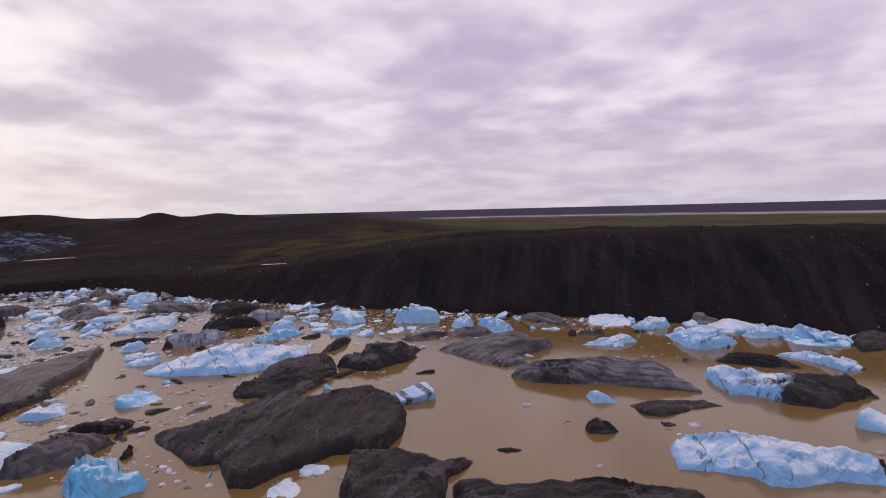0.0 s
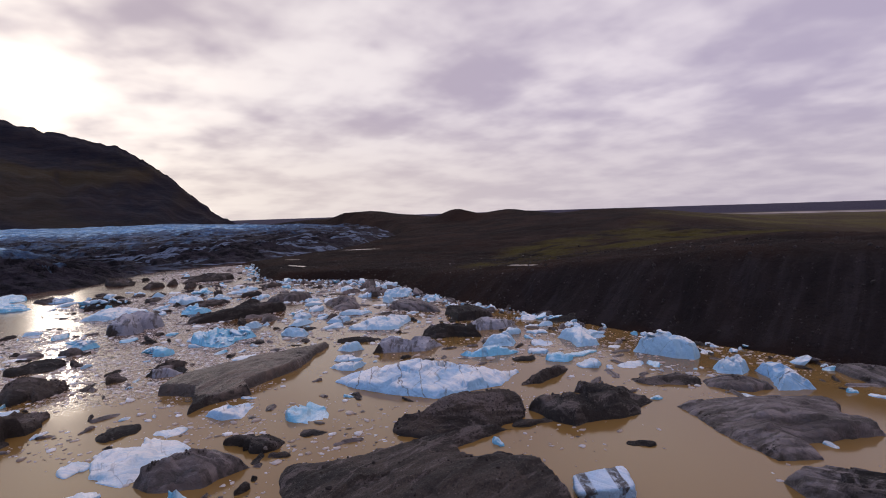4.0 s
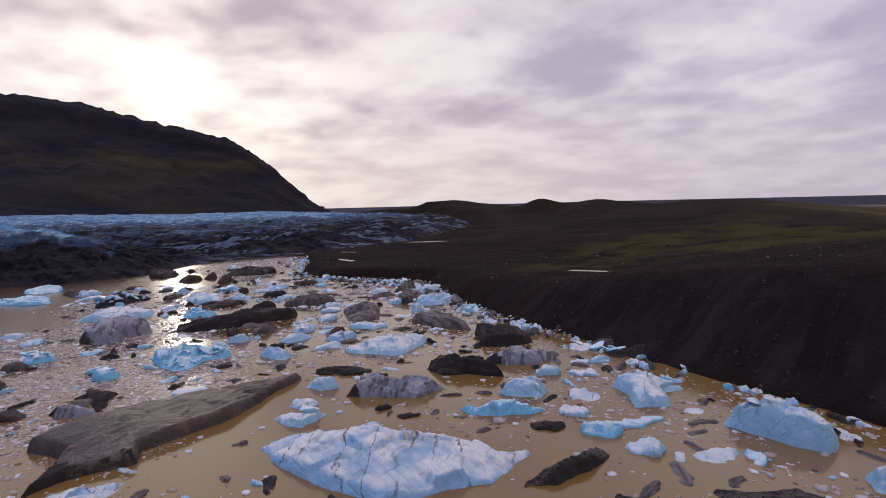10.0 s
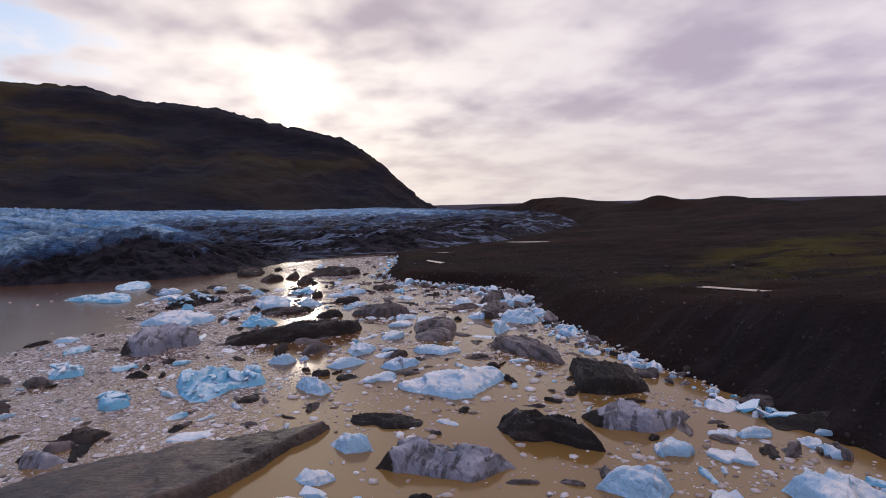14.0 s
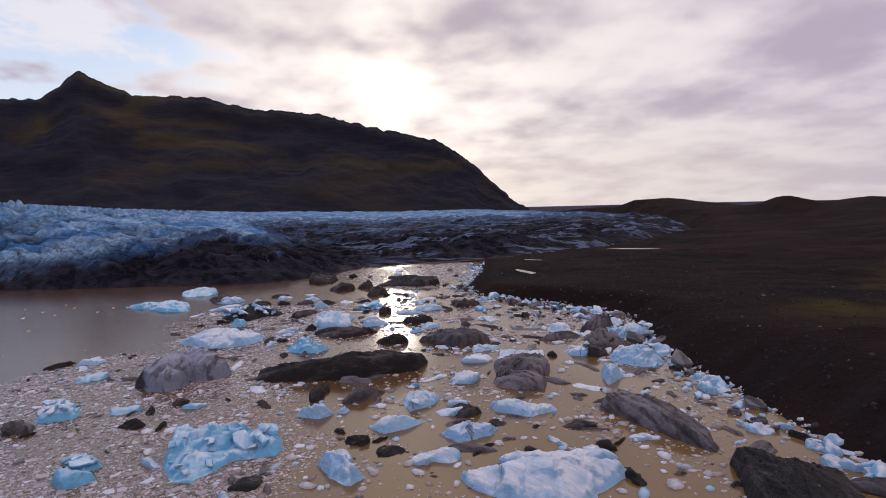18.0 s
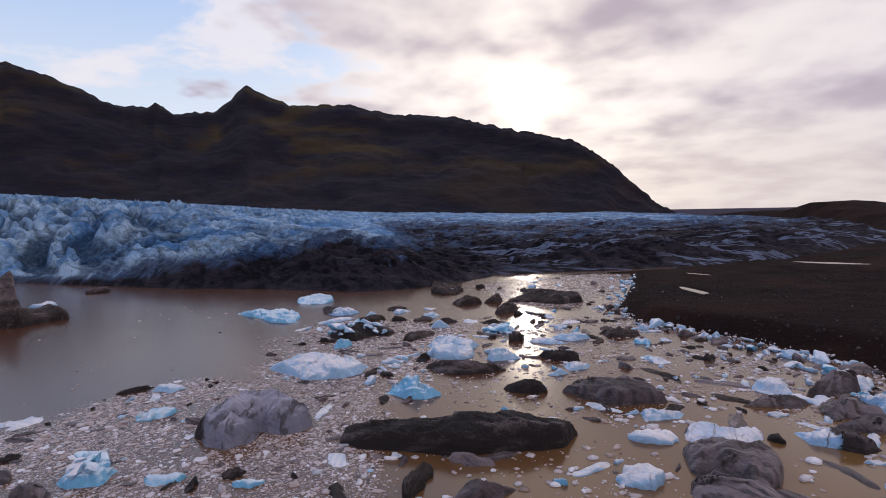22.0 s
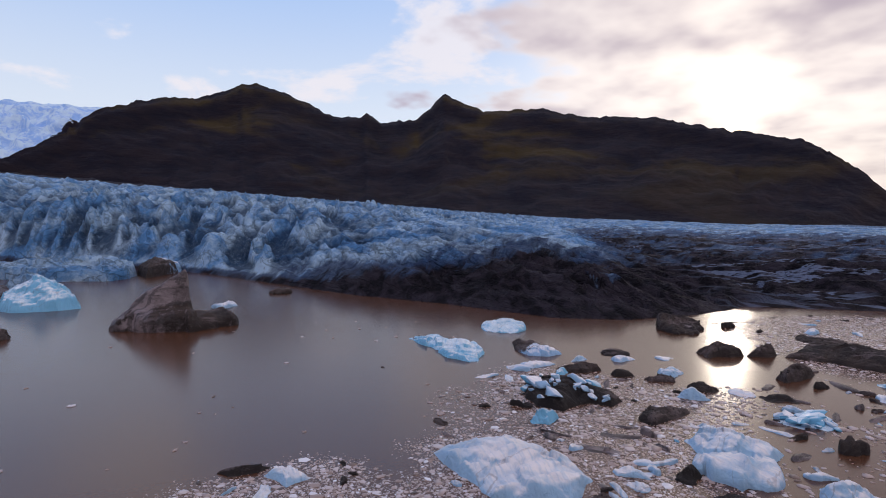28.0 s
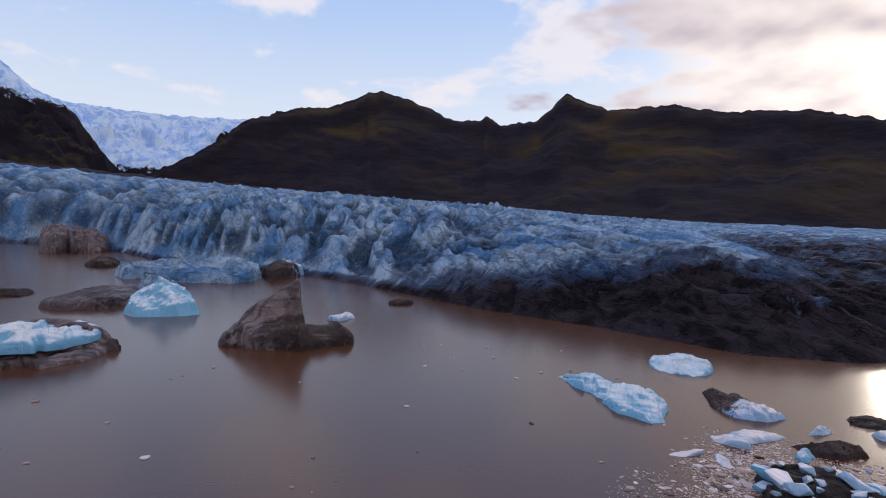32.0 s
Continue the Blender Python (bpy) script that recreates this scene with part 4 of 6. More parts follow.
def heap(style, x, y, length, width, height, yaw, seed):
    """A collapsed berg: a low core and a pile of loose broken blocks."""
    rng = np.random.default_rng(seed + 500)
    core = "D" if style == "X" else "B"
    verts, faces, *_ = berg_surface(core, length, width, height * 0.38, seed)
    root = new("collapsed_iceberg", None)
    root.empty_display_size = 0.5
    root.matrix_world = pose(x, y, 0, 0, 0, yaw)
    mesh_object("core", verts, faces, DEBRIS if style == "X" else ICE_BLUE, root)
    tagged(root, "pile of white ice blocks on a dark dirty floe" if style == "X" else "collapsed heap of bright blue broken ice blocks", "iceberg", "icebergs in the lagoon")
    TAKEN.append((x, y, length, width, yaw))
    count = int(np.clip(length * width * 0.45, 18, 46))
    for i in range(count):
        a, r = rng.uniform(0, 2 * math.pi), rng.uniform(0, 1) ** 0.6
        u, v = r * math.cos(a), r * math.sin(a)
        s = rng.uniform(0.35, 1.0) * min(1.0, 0.35 + length / 12) * (2.6 - 1.4 * r)
        kind = ("pale_ice" if rng.random() < 0.75 else "blue_ice") if style == "X" else ("blue_ice" if rng.random() < 0.6 else "pale_ice")
        ob = new("ice_block", BLOCKS[kind][int(rng.integers(6))])
        ob.parent = root
        z = height * 0.62 * max(0.0, 1 - r * r) * rng.uniform(0.35, 1.25) + 0.05
        ob.matrix_local = pose(u * length * 0.48, v * width * 0.46, z, *rng.uniform(-24, 24, 2), rng.uniform(0, 360)) @ Matrix.Diagonal((s * 1.7, s * 1.2, s * 0.8, 1))
    return root


# ---- icebergs by their plan outline ----
OUTLINES = []
# style: share of height at the rim, dome power, rim width, terrace depth, terrace spacing, cell break depth, runnel depth, grain depth
FORM = {"D": (0.60, 0.85, 0.32, 0.12, 1.3, 0.17, 0.12, 0.06), "G": (0.50, 0.75, 0.35, 0.20, 0.8, 0.14, 0.10, 0.05), "K": (0.66, 0.9, 0.30, 0.06, 0.9, 0.06, 0.08, 0.04),
        "W": (0.40, 0.65, 0.45, 0.07, 1.0, 0.22, 0.26, 0.06), "S": (0.34, 0.70, 0.45, 0.10, 1.4, 0.30, 0.26, 0.06), "M": (0.46, 0.70, 0.40, 0.14, 0.8, 0.26, 0.14, 0.08),
        "B": (0.40, 0.60, 0.45, 0.05, 1.0, 0.46, 0.30, 0.10), "Z": (0.30, 0.55, 0.50, 0.12, 1.0, 0.16, 0.16, 0.05), "F": (0.62, 0.8, 0.35, 0.12, 1.2, 0.75, 0.60, 0.14)}


def broken_cells(px, py, size, stretch, rng):
    """Heights of small tilted plates that meet in sharp breaks, about -1 to 1."""
    lo, hi = (px.min(), py.min()), (px.max(), py.max())
    n = int(np.clip((hi[0] - lo[0]) * (hi[1] - lo[1]) / (size * size * stretch), 6, 90))
    cx, cy = rng.uniform(lo[0], hi[0], n), rng.uniform(lo[1], hi[1], n)
    gx, gy, level = rng.normal(0, 0.5, n), rng.normal(0, 0.7, n), rng.uniform(-0.6, 0.6, n)
    best, out = np.full(px.shape, 1e9), np.zeros(px.shape)
    for i in range(n):
        ux, uy = (px - cx[i]) / (size * stretch), (py - cy[i]) / size
        r = ux * ux + uy * uy
        out = np.where(r < best, level[i] + gx[i] * ux + gy[i] * uy, out)
        best = np.minimum(best, r)
    return np.clip(out, -1.2, 1.2)


def slab_surface(style, outline, height, seed, peak=None, steep=None):
    """A floating iceberg over its outline: a steep broken rim, a tilted and stepped top, melt runnels; also how far each vertex lies from the rim."""
    rng = np.random.default_rng(seed)
    shelf, power, rim, step, spacing, breaks, runnel, grain = FORM[style]
    poly = np.array(outline)
    span = poly.max(0) - poly.min(0)
    area = span[0] * span[1]
    cell = float(np.clip(math.sqrt(area) / 75, 0.07, 0.17))
    xs, ys = (np.arange(poly[:, i].min() - 0.6, poly[:, i].max() + 0.6, cell) for i in (0, 1))
    gx, gy = np.meshgrid(xs, ys, indexing="ij")
    x, y = gx.ravel(), gy.ravel()
    size = math.sqrt(area)
    wx = x + 0.05 * size * fbm(x / (0.30 * size), y / (0.30 * size), seed, 3, seed) + 0.10 * fbm(x / 0.7, y / 0.7, seed, 2, seed + 1)
    wy = y + 0.05 * size * fbm(x / (0.30 * size) + 7, y / (0.30 * size), seed, 3, seed + 2) + 0.10 * fbm(x / 0.7 + 5, y / 0.7, seed, 2, seed + 3)
    d = -signed_distance(wx, wy, outline)
    reach = max(d.max(), 0.3)
    e = np.clip(d / reach, 0, 1)
    a0 = rng.uniform(0, 2 * math.pi) if steep in (None, "all") else radians(steep)
    middle = poly.mean(0)
    gentle = 0.5 - 0.5 * np.cos(np.arctan2(y - middle[1], x - middle[0]) - a0)
    low = shelf * (1 - 0.78 * smooth(gentle, 0.15, 0.85) * (steep != "all"))
    crest = low + (1 - low) * e ** power
    if peak is not None:
        crest = crest * (0.62 + 0.38 * np.exp(-((x - peak[0]) ** 2 + (y - peak[1]) ** 2) / (0.22 * size) ** 2))
    else:
        a = rng.uniform(0, 2 * math.pi)
        crest = crest * (1 + 0.22 * (np.cos(a) * x / span[0] + np.sin(a) * y / span[1]) * 2)
    crest = crest * (1 + 0.22 * fbm(x / (0.22 * size), y / (0.22 * size), seed, 3, seed + 4))
    for _ in range(3):
        a, off, tilt = rng.uniform(0, 2 * math.pi), rng.uniform(0.05, 0.30) * size, rng.uniform(0.25, 0.7)
        crest = np.minimum(crest, np.maximum(0.95 - tilt * (np.cos(a) * x + np.sin(a) * y - off) / (0.5 * size), 0.18))
    scale = min(1.0, height / 1.6)
    z = height * crest
    skew = rng.uniform(-0.22, 0.22)
    across = y * math.cos(skew) - x * math.sin(skew) + 0.5 * fbm(x / 5, y / 2.5, seed, 3, seed + 5)
    along = x * math.cos(skew) + y * math.sin(skew)
    s = across / spacing
    saw = s - np.floor(s)
    ledge = np.where(saw < 0.82, saw / 0.82, (1 - saw) / 0.18) - 0.5
    z = z + scale * step * ledge * smooth(fbm(x / 4, y / 4, seed, 2, seed + 6), -0.5, 0.25)
    plates = broken_cells(x, y, 0.8 + 0.05 * size, 2.0, rng)
    z = z + scale * breaks * 1.25 * plates
    turn = rng.uniform(0.7, 1.4) if style in "WSBM" else rng.uniform(-0.3, 0.3)
    ca, sa = math.cos(turn), math.sin(turn)
    u, v = x * ca + y * sa, y * ca - x * sa
    gutter = np.clip(ridged(u / 6, v / 1.0 + 0.4 * fbm(u / 2, v, seed, 2, seed + 7), seed, 2, seed + 8) - 0.25, 0, 1)
    z = z - scale * runnel * 1.5 * gutter
    z = z + grain * (ridged(x / 0.45, y / 0.45, z / 0.5 + seed, 3, seed + 9) - 0.5)
    lip = np.clip(d / (rim * (0.6 + 0.5 * height / 2)) + 0.18 * fbm(x / 0.5, y / 0.5, seed, 2, seed + 10) * (d > 0.05), 0, 1)
    z = z * lip ** 0.6
    z = np.where(d < 0, d * 2.2, np.maximum(z, 0.03 * (d > 0.1))) - 0.04
    faces = grid_faces(len(xs), len(ys))
    faces = faces[(d[faces] > -0.25).any(axis=1)]
    keep = np.zeros(len(x), bool)
    keep[faces.ravel()] = True
    index = np.cumsum(keep) - 1
    # grooves, low plates and the waterline, where shade is put into the colour
    groove_shade = np.clip(1.1 * smooth(gutter, 0.25, 0.6) + 0.6 * smooth(-plates, 0.2, 0.6) + 0.8 * (1 - smooth(z, 0.05, 0.35 * height)), 0, 1.4)
    return np.stack([x, y, z], 1)[keep], index[faces], x[keep] / (0.5 * span[0]), d[keep], groove_shade[keep]


def world_outline(x, y, yaw, outline):
    c, s = math.cos(radians(yaw)), math.sin(radians(yaw))
    return [(x + a * c - b * s, y + a * s + b * c) for a, b in outline]


def slab(style, x, y, height, yaw, seed, outline, peak=None, steep=None):
    """One iceberg of a given plan outline, in metres about its middle with the long side along x; peak: its highest place, steep: the way its cliff faces."""
    if style in "RX":
        return rubble(style, x, y, height, yaw, seed, outline)
    verts, faces, u, d, groove_shade = slab_surface(style, outline, height, seed, peak, steep)
    length = 2 * float(np.max(np.abs(verts[:, 0])))
    mask = grit_mask(style, verts, u, length, seed)
    root = mesh_object("iceberg" if length > 2.6 else "ice_chunk", verts, faces, BODY[style], attrs={"gravel": mask, "groove_shade": groove_shade})
    root.matrix_world = pose(x, y, 0, 0, 0, yaw)
    OUTLINES.append(world_outline(x, y, yaw, outline))
    rank = 0 if length > 9 else 1 if length > 2.6 else 2
    tagged(root, LABELS[style][rank], "iceberg" if rank < 2 else "ice chunk", "icebergs in the lagoon" if rank < 2 else "ice chunks in the lagoon")
    if style in "DMGK" and length > 3.5:
        rng = np.random.default_rng(seed + 900)
        pick = np.flatnonzero((mask > 0.45) & (d > 0.25))
        if len(pick) > 20:
            count = int(np.clip(len(pick) * 0.03, 24, 500))
            at = verts[rng.choice(pick, count)]
            grains = flakes("gravel", "", at[:, 0], at[:, 1], at[:, 2] - 0.02, np.clip(rng.lognormal(-2.9, 0.45, count), 0.03, 0.22), rng, STONE, "", 0.8)
            grains.parent = root
            tagged(grains, "loose dark stones and grit", kind="stuff")
    return root


def rubble(style, x, y, height, yaw, seed, outline):
    """A collapsed berg: a broken core, blue or black, and loose blocks lying on it."""
    rng = np.random.default_rng(seed + 500)
    verts, faces, u, d, groove_shade = slab_surface("B" if style == "R" else "D", outline, height * 0.85, seed)
    root = new("collapsed_iceberg", None)
    root.empty_display_size = 0.5
    root.matrix_world = pose(x, y, 0, 0, 0, yaw)
    mesh_object("core", verts, faces, ICE_BLUE if style == "R" else DEBRIS, root, attrs={"groove_shade": groove_shade})
    tagged(root, "collapsed heap of bright blue broken ice blocks" if style == "R" else "pile of white ice blocks on a dark dirty floe", "iceberg", "icebergs in the lagoon")
    OUTLINES.append(world_outline(x, y, yaw, outline))
    pick = np.flatnonzero(d > 0.15)
    for i in range(int(np.clip(len(pick) * cell_area(verts, faces) * (0.7 if style == "R" else 0.6), 14, 44))):
        px, py, pz = verts[int(rng.choice(pick))]
        s = float(np.clip(rng.lognormal(-0.3, 0.45), 0.3, 1.6))
        ob = new("ice_block", BLOCKS["blue_ice" if rng.random() < (0.55 if style == "R" else 0.2) else "pale_ice"][int(rng.integers(6))])
        ob.parent = root
        ob.matrix_local = pose(px, py, max(pz, 0.0) + 0.14 * s, *rng.uniform(-26, 26, 2), rng.uniform(0, 360)) @ Matrix.Diagonal((s * 1.6, s * 1.15, s * 0.85, 1) if style == "R" else (s * 1.5, s * 1.3, s * 1.15, 1))
    return root


def cell_area(verts, faces):
    a, c = verts[faces[0][0]], verts[faces[0][2]]
    return abs((c[0] - a[0]) * (c[1] - a[1]))



slab("D", -12.6, 45.7, 2.70, 84, 1001, [(-6.5, 6.7), (-8.1, 4), (-7.2, 2.2), (-11, -0), (-11, -1.4), (-8.7, -2.8), (-5.3, -5.3), (-4.4, -9.4), (-2.2, -9.6), (1.9, -9.2), (3, -8.3), (5.1, -6.3), (4.7, -4), (4.2, -2.6), (6.7, 1.6), (11.5, -0.8), (11.2, -0.9), (10.5, 1.1), (8.2, 3.8), (3.6, 5.7), (0.4, 6.3), (-1.8, 8.1), (-2.9, 9.8), (-3.4, 10.3)], (4.0, -5.0), 250)
slab("D", -2.0, 34.1, 1.90, 57, 1002, [(-2.3, 3.8), (0.2, 4.8), (1, 4.2), (2.3, 2.7), (3.6, 1.7), (4.4, -0.1), (4.2, -0.7), (5.7, -1.8), (4.4, -1.9), (2.5, -1.7), (-1, -3.5), (-3.8, -3.4), (-5.2, -0.6)])
slab("D", 7.6, 31.2, 2.00, 179, 1003, [(6.9, -3), (5.8, -2.5), (4.1, -2.2), (0.4, -2.5), (-1.5, -2.2), (-3.4, -1.6), (-5.8, -1.6), (-8.5, -1.3), (-3.5, 2.9), (6, 2.7)])
slab("G", 17.0, 54.9, 2.30, 169, 1004, [(9.6, 0.5), (8.4, -0.2), (3.7, -2.7), (0.5, -2.9), (-5.4, -3.7), (-7.1, -2.5), (-6.8, 1.3), (-8.1, 3.2), (-6.1, 3.1), (0.9, 1.7), (7.5, 2.1)])
slab("G", 7.6, 66.8, 1.60, 30, 1005, [(-6.1, 4.6), (-3.3, 5.3), (2.2, 3.9), (6.7, 3.1), (4.8, -0.2), (6.6, -2.8), (2.5, -3.3), (0.2, -3.8), (-0.9, -5.9), (-3.9, -5.8), (-4.9, -3.6), (-5.3, 0.3)])
slab("D", -6.8, 65.0, 1.80, 63, 1006, [(-5.3, 2.7), (-2.9, 2.2), (-0.7, 0.5), (1.9, 1.1), (1.3, 3.2), (2.4, 4), (4.5, 2.7), (4.5, -0.1), (5, -2.6), (2.8, -3), (1.3, -4), (-1.7, -3.2), (-4.7, -2.3), (-5.4, -0.8), (-5.4, 0.6)])
slab("D", -13.3, 71.1, 1.00, 75, 1007, [(-4.1, 0.2), (-3.3, 0.6), (-0.3, 0.6), (3.5, 0.7), (3.7, -0.2), (2.3, -0.8), (-2, -0.8)])
slab("S", -24.6, 64.6, 2.50, 28, 1008, [(-11, 1.2), (-9.7, 0.6), (-7.8, 2.2), (-5.1, 3), (-2.4, 3.5), (-1.7, 4.6), (0.3, 3.5), (4.5, 4.2), (6.7, 3.5), (8.3, 2.3), (10.4, 2.4), (9.3, -0.3), (7.9, -2.5), (5.2, -3.4), (2.5, -5.7), (-1.1, -4.8), (-4.3, -3.4), (-7.9, -1.4)], (-1, 2.3), 250)
slab("S", 22.3, 36.6, 1.60, 164, 1009, [(6.3, -0.9), (4.8, -3), (3.2, -3.2), (1.2, -3.6), (-2.6, -3.7), (-3.7, -2.5), (-5.2, -1.3), (-7, -0.2), (-7.7, 0.4), (-6.7, 1.8), (-3.9, 2.1), (-0.7, 3.5), (0.5, 3.3), (1.2, 2.5), (3.5, 2), (6, 3)])
slab("M", 32.1, 50.0, 1.90, 153, 1010, [(6.9, -2.1), (5.9, -3.2), (2.7, -2.7), (-0.5, -1.1), (-5.2, -3.1), (-7.2, -0.6), (-6, -0.5), (-2.9, 3.7), (-0.1, 3.5), (2.9, 2.4), (4.7, 3.2), (5.9, 0.3)])
slab("D", 20.4, 46.6, 0.70, 8, 1011, [(-3.6, 1.5), (-2.2, 1.3), (2.9, 0.9), (4.4, -0.5), (1, -0.6), (-1.9, -1.9), (-3.6, -0.9)])
slab("G", -27.7, 40.2, 1.80, 48, 1012, [(-4.2, -0.4), (-2.4, 1.7), (-0.7, 2.3), (1.3, 1.4), (4, -0.5), (4.2, 0.3), (2.6, -0.4), (0.3, -2.2), (-1.1, -1.9), (-2.9, -1.5)])
slab("B", -21.9, 35.1, 2.00, 179, 1013, [(2.8, 0), (2.3, -1.2), (-0.1, -1.1), (-1.9, -1.2), (-2.6, -0.8), (-2.7, 0.2), (-0.9, 1.5), (1.3, 1.4)])
slab("K", -43.5, 58.3, 1.50, 96, 1014, [(-8.8, 4.5), (-6.1, 5.6), (-1.8, 5.7), (3.7, 3.5), (8.4, 1.6), (13.3, -0.2), (13.6, -0.9), (10.5, -1.7), (5.5, -3.1), (1, -4), (-4.1, -3.3), (-5.4, -5.2), (-8.9, -3.2), (-11.4, -3.4), (-9.2, -1.3), (-7.8, 0.5)], None, "all")
slab("S", -35.6, 49.5, 0.80, 90, 1015, [(-1.9, 1.6), (-0.2, 1.5), (2.1, 0.7), (3, 0), (1.7, -0.6), (-0.8, -2), (-2, -0.8)])
slab("Z", -33.7, 75.0, 1.70, 41, 1016, [(-4.4, -1), (-3.7, 1.3), (-2.9, 2), (0.4, 1.2), (2.5, 1.9), (4.8, 0.3), (3.9, -0.4), (2.4, -2), (-0, -1.9), (-2.6, -1.4)])
slab("D", -32.4, 83.7, 2.00, 15, 1017, [(-3.8, -0.9), (-3.9, 1.3), (-2.2, 1.9), (0.6, 1.7), (3.6, 0.4), (4.9, -0.1), (3.1, -0.7), (1.1, -0.7), (-1.2, -2.3)])
slab("Z", -28.9, 91.2, 1.60, 51, 1018, [(-4.3, 1.2), (-2.5, 1.3), (-0.8, 1.8), (1.8, 0.4), (3.8, 1.5), (4.5, 0.8), (2.7, -1.2), (0.4, -2.2), (-1.9, -1.6), (-3.6, -0.9)])
slab("G", -48.3, 99.6, 2.00, 176, 1019, [(4.1, 2.2), (5.5, 0), (3.4, -2.1), (-0.5, -2.2), (-3.9, -1.2), (-5.4, -0.1), (-5.8, 0.7), (-2.8, 1.5), (1.3, 1.8)])
slab("D", -36.4, 97.3, 1.90, 150, 1020, [(4.4, 2), (4.2, 0.9), (3.1, -1.7), (1.6, -3.8), (-0.5, -3.1), (-3.5, -2.7), (-3.9, 0.8), (-2.5, 3.6), (0.5, 2.6)], None, "all")
slab("W", -45.3, 85.9, 1.50, 62, 1021, [(-5.5, 1.2), (-3.4, 1.9), (-1.3, 2.5), (1.9, 2.4), (4.3, 2.1), (5.5, 0.8), (3.7, -0.9), (1.1, -3.5), (-0.6, -3.7), (-2.8, -2.1), (-4.5, -0.5)])
slab("D", -74.9, 83.0, 2.10, 73, 1022, [(-9.1, -0.1), (-9.1, 1.2), (-7.9, 1.5), (-3, 1.7), (4, 2.4), (6.3, 1.2), (9.3, 1.1), (7.6, -1.5), (4, -2), (-0.2, -2.6), (-7.5, -1.4)], None, "all")
slab("Z", -82.6, 67.5, 3.00, 89, 1023, [(-4.4, -1.2), (-4.4, -0.3), (-3.5, 1.1), (-2.4, 3.9), (0, 4.3), (2.3, 3), (4, 0.7), (4.9, -1.1), (4.1, -2.2), (2.3, -2.3), (0.7, -1.3), (-0.1, -3.4), (-1.7, -4), (-3.2, -3.3)])
slab("R", -61.4, 68.4, 1.75, 83, 1024, [(-3.6, 1.8), (-3.3, 3.5), (-2, 3.6), (0.5, 3.8), (3.9, 1.5), (4.7, 0.4), (3.9, -2.3), (1.1, -2), (0.1, -3), (-1.6, -4.1), (-3, -3.9)])
slab("W", -98.0, 73.7, 1.60, 58, 1025, [(-6.1, -1.1), (-4.2, 2.2), (-2.6, 3.9), (0.3, 3.8), (3.1, 3.4), (5, 1.8), (5.6, -0.8), (3.6, -3), (1.1, -4.2), (-1.7, -3), (-4.2, -2.3)])
slab("W", -102.5, 90.4, 1.60, 68, 1026, [(-3.3, 0.1), (-2.7, 2), (-0.6, 3), (2.1, 2.3), (3.5, 0.8), (2.1, -2.5), (-0, -2.9), (-2.2, -2.4)])
slab("B", -132.1, 67.1, 1.30, 35, 1027, [(-7.2, -2.4), (-7.6, -0.4), (-7, 1.8), (-1.8, 2.1), (1.3, 3.8), (4.3, 2.6), (8.3, -0.5), (7.3, -1.7), (4.1, -2.9), (0.4, -2.1)])
slab("M", -132.3, 78.1, 1.20, 30, 1028, [(-4.3, -0.3), (-4.7, 1.1), (-1.8, 1.3), (1.1, 1.9), (3.8, 1.9), (3.9, -0.3), (2.4, -2.4), (-1.2, -2)])
slab("D", -123.6, 82.7, 0.90, 106, 1029, [(-2.6, 0.7), (0.1, 1.3), (2, 1.5), (2.1, -0.7), (2.2, -1.2), (-0.6, -1.6), (-2.1, -0.8)])
slab("G", -61.6, 96.0, 1.40, 31, 1030, [(-2.9, 0.4), (-1.7, 1.6), (0.7, 2.2), (2.3, 1.1), (2.9, -0.6), (1, -1.9), (-0.8, -2), (-2.4, -1.1)])
slab("G", -80.4, 99.8, 1.80, 55, 1031, [(-4.8, -0.7), (-3.7, 1.6), (-1.2, 2.9), (1.5, 3.2), (3.6, 1.3), (4.7, -0.9), (3.6, -1.8), (0.2, -3.2), (-2.7, -2.3)])
slab("D", -92.3, 88.7, 1.10, 61, 1032, [(-4.4, -0.2), (-3.1, 1.9), (-0.8, 1.7), (2.6, 0.7), (4.7, 0.9), (2.8, -0.9), (0, -2.3), (-2.8, -1.3)])
slab("D", -84.1, 92.3, 1.10, 64, 1033, [(-2.3, -0.1), (-0.6, 1.3), (0.7, 1.5), (2.2, -0.3), (1.5, -1), (-1, -1.2)])
slab("B", -86.9, 81.8, 1.60, 32, 1034, [(-1.8, -2.1), (-2.4, 0.9), (-1.7, 2.3), (1.5, 1), (2.8, 1.2), (2.5, -0.7), (0.7, -2)])
slab("W", -60.7, 111.5, 1.90, 42, 1035, [(-2.9, -0.3), (-2.3, 1.4), (0.8, 2.2), (2.8, 0.7), (2.8, -0.7), (0.5, -2.3), (-2.5, -1.2)])
slab("W", -58.0, 104.5, 1.40, 134, 1036, [(1.3, 0.9), (1.7, 0.7), (1.3, -0.6), (0.9, -1.3), (-2, 0.1), (0.1, 0.8)])
slab("W", -14.3, 88.5, 1.60, 108, 1037, [(0.8, 3.3), (2.5, 2.7), (3.9, -0.4), (2.8, -1.4), (2.2, -3.2), (0.2, -1.9), (-2.8, -2.1), (-4.3, 0.9), (-0.9, 1.9)])
slab("W", -23.3, 81.9, 1.50, 44, 1038, [(-2.7, 0.1), (-1.5, 0.9), (1.7, 1.2), (2.2, 0.1), (1.1, -1.4), (-1, -0.9)])
slab("B", -22.6, 76.7, 1.00, 35, 1039, [(-3.6, 0.6), (-1.6, 0.2), (1.5, 0.8), (3.8, 0.2), (3.1, -0.3), (-0.2, -0.9), (-2.3, -0.7)])
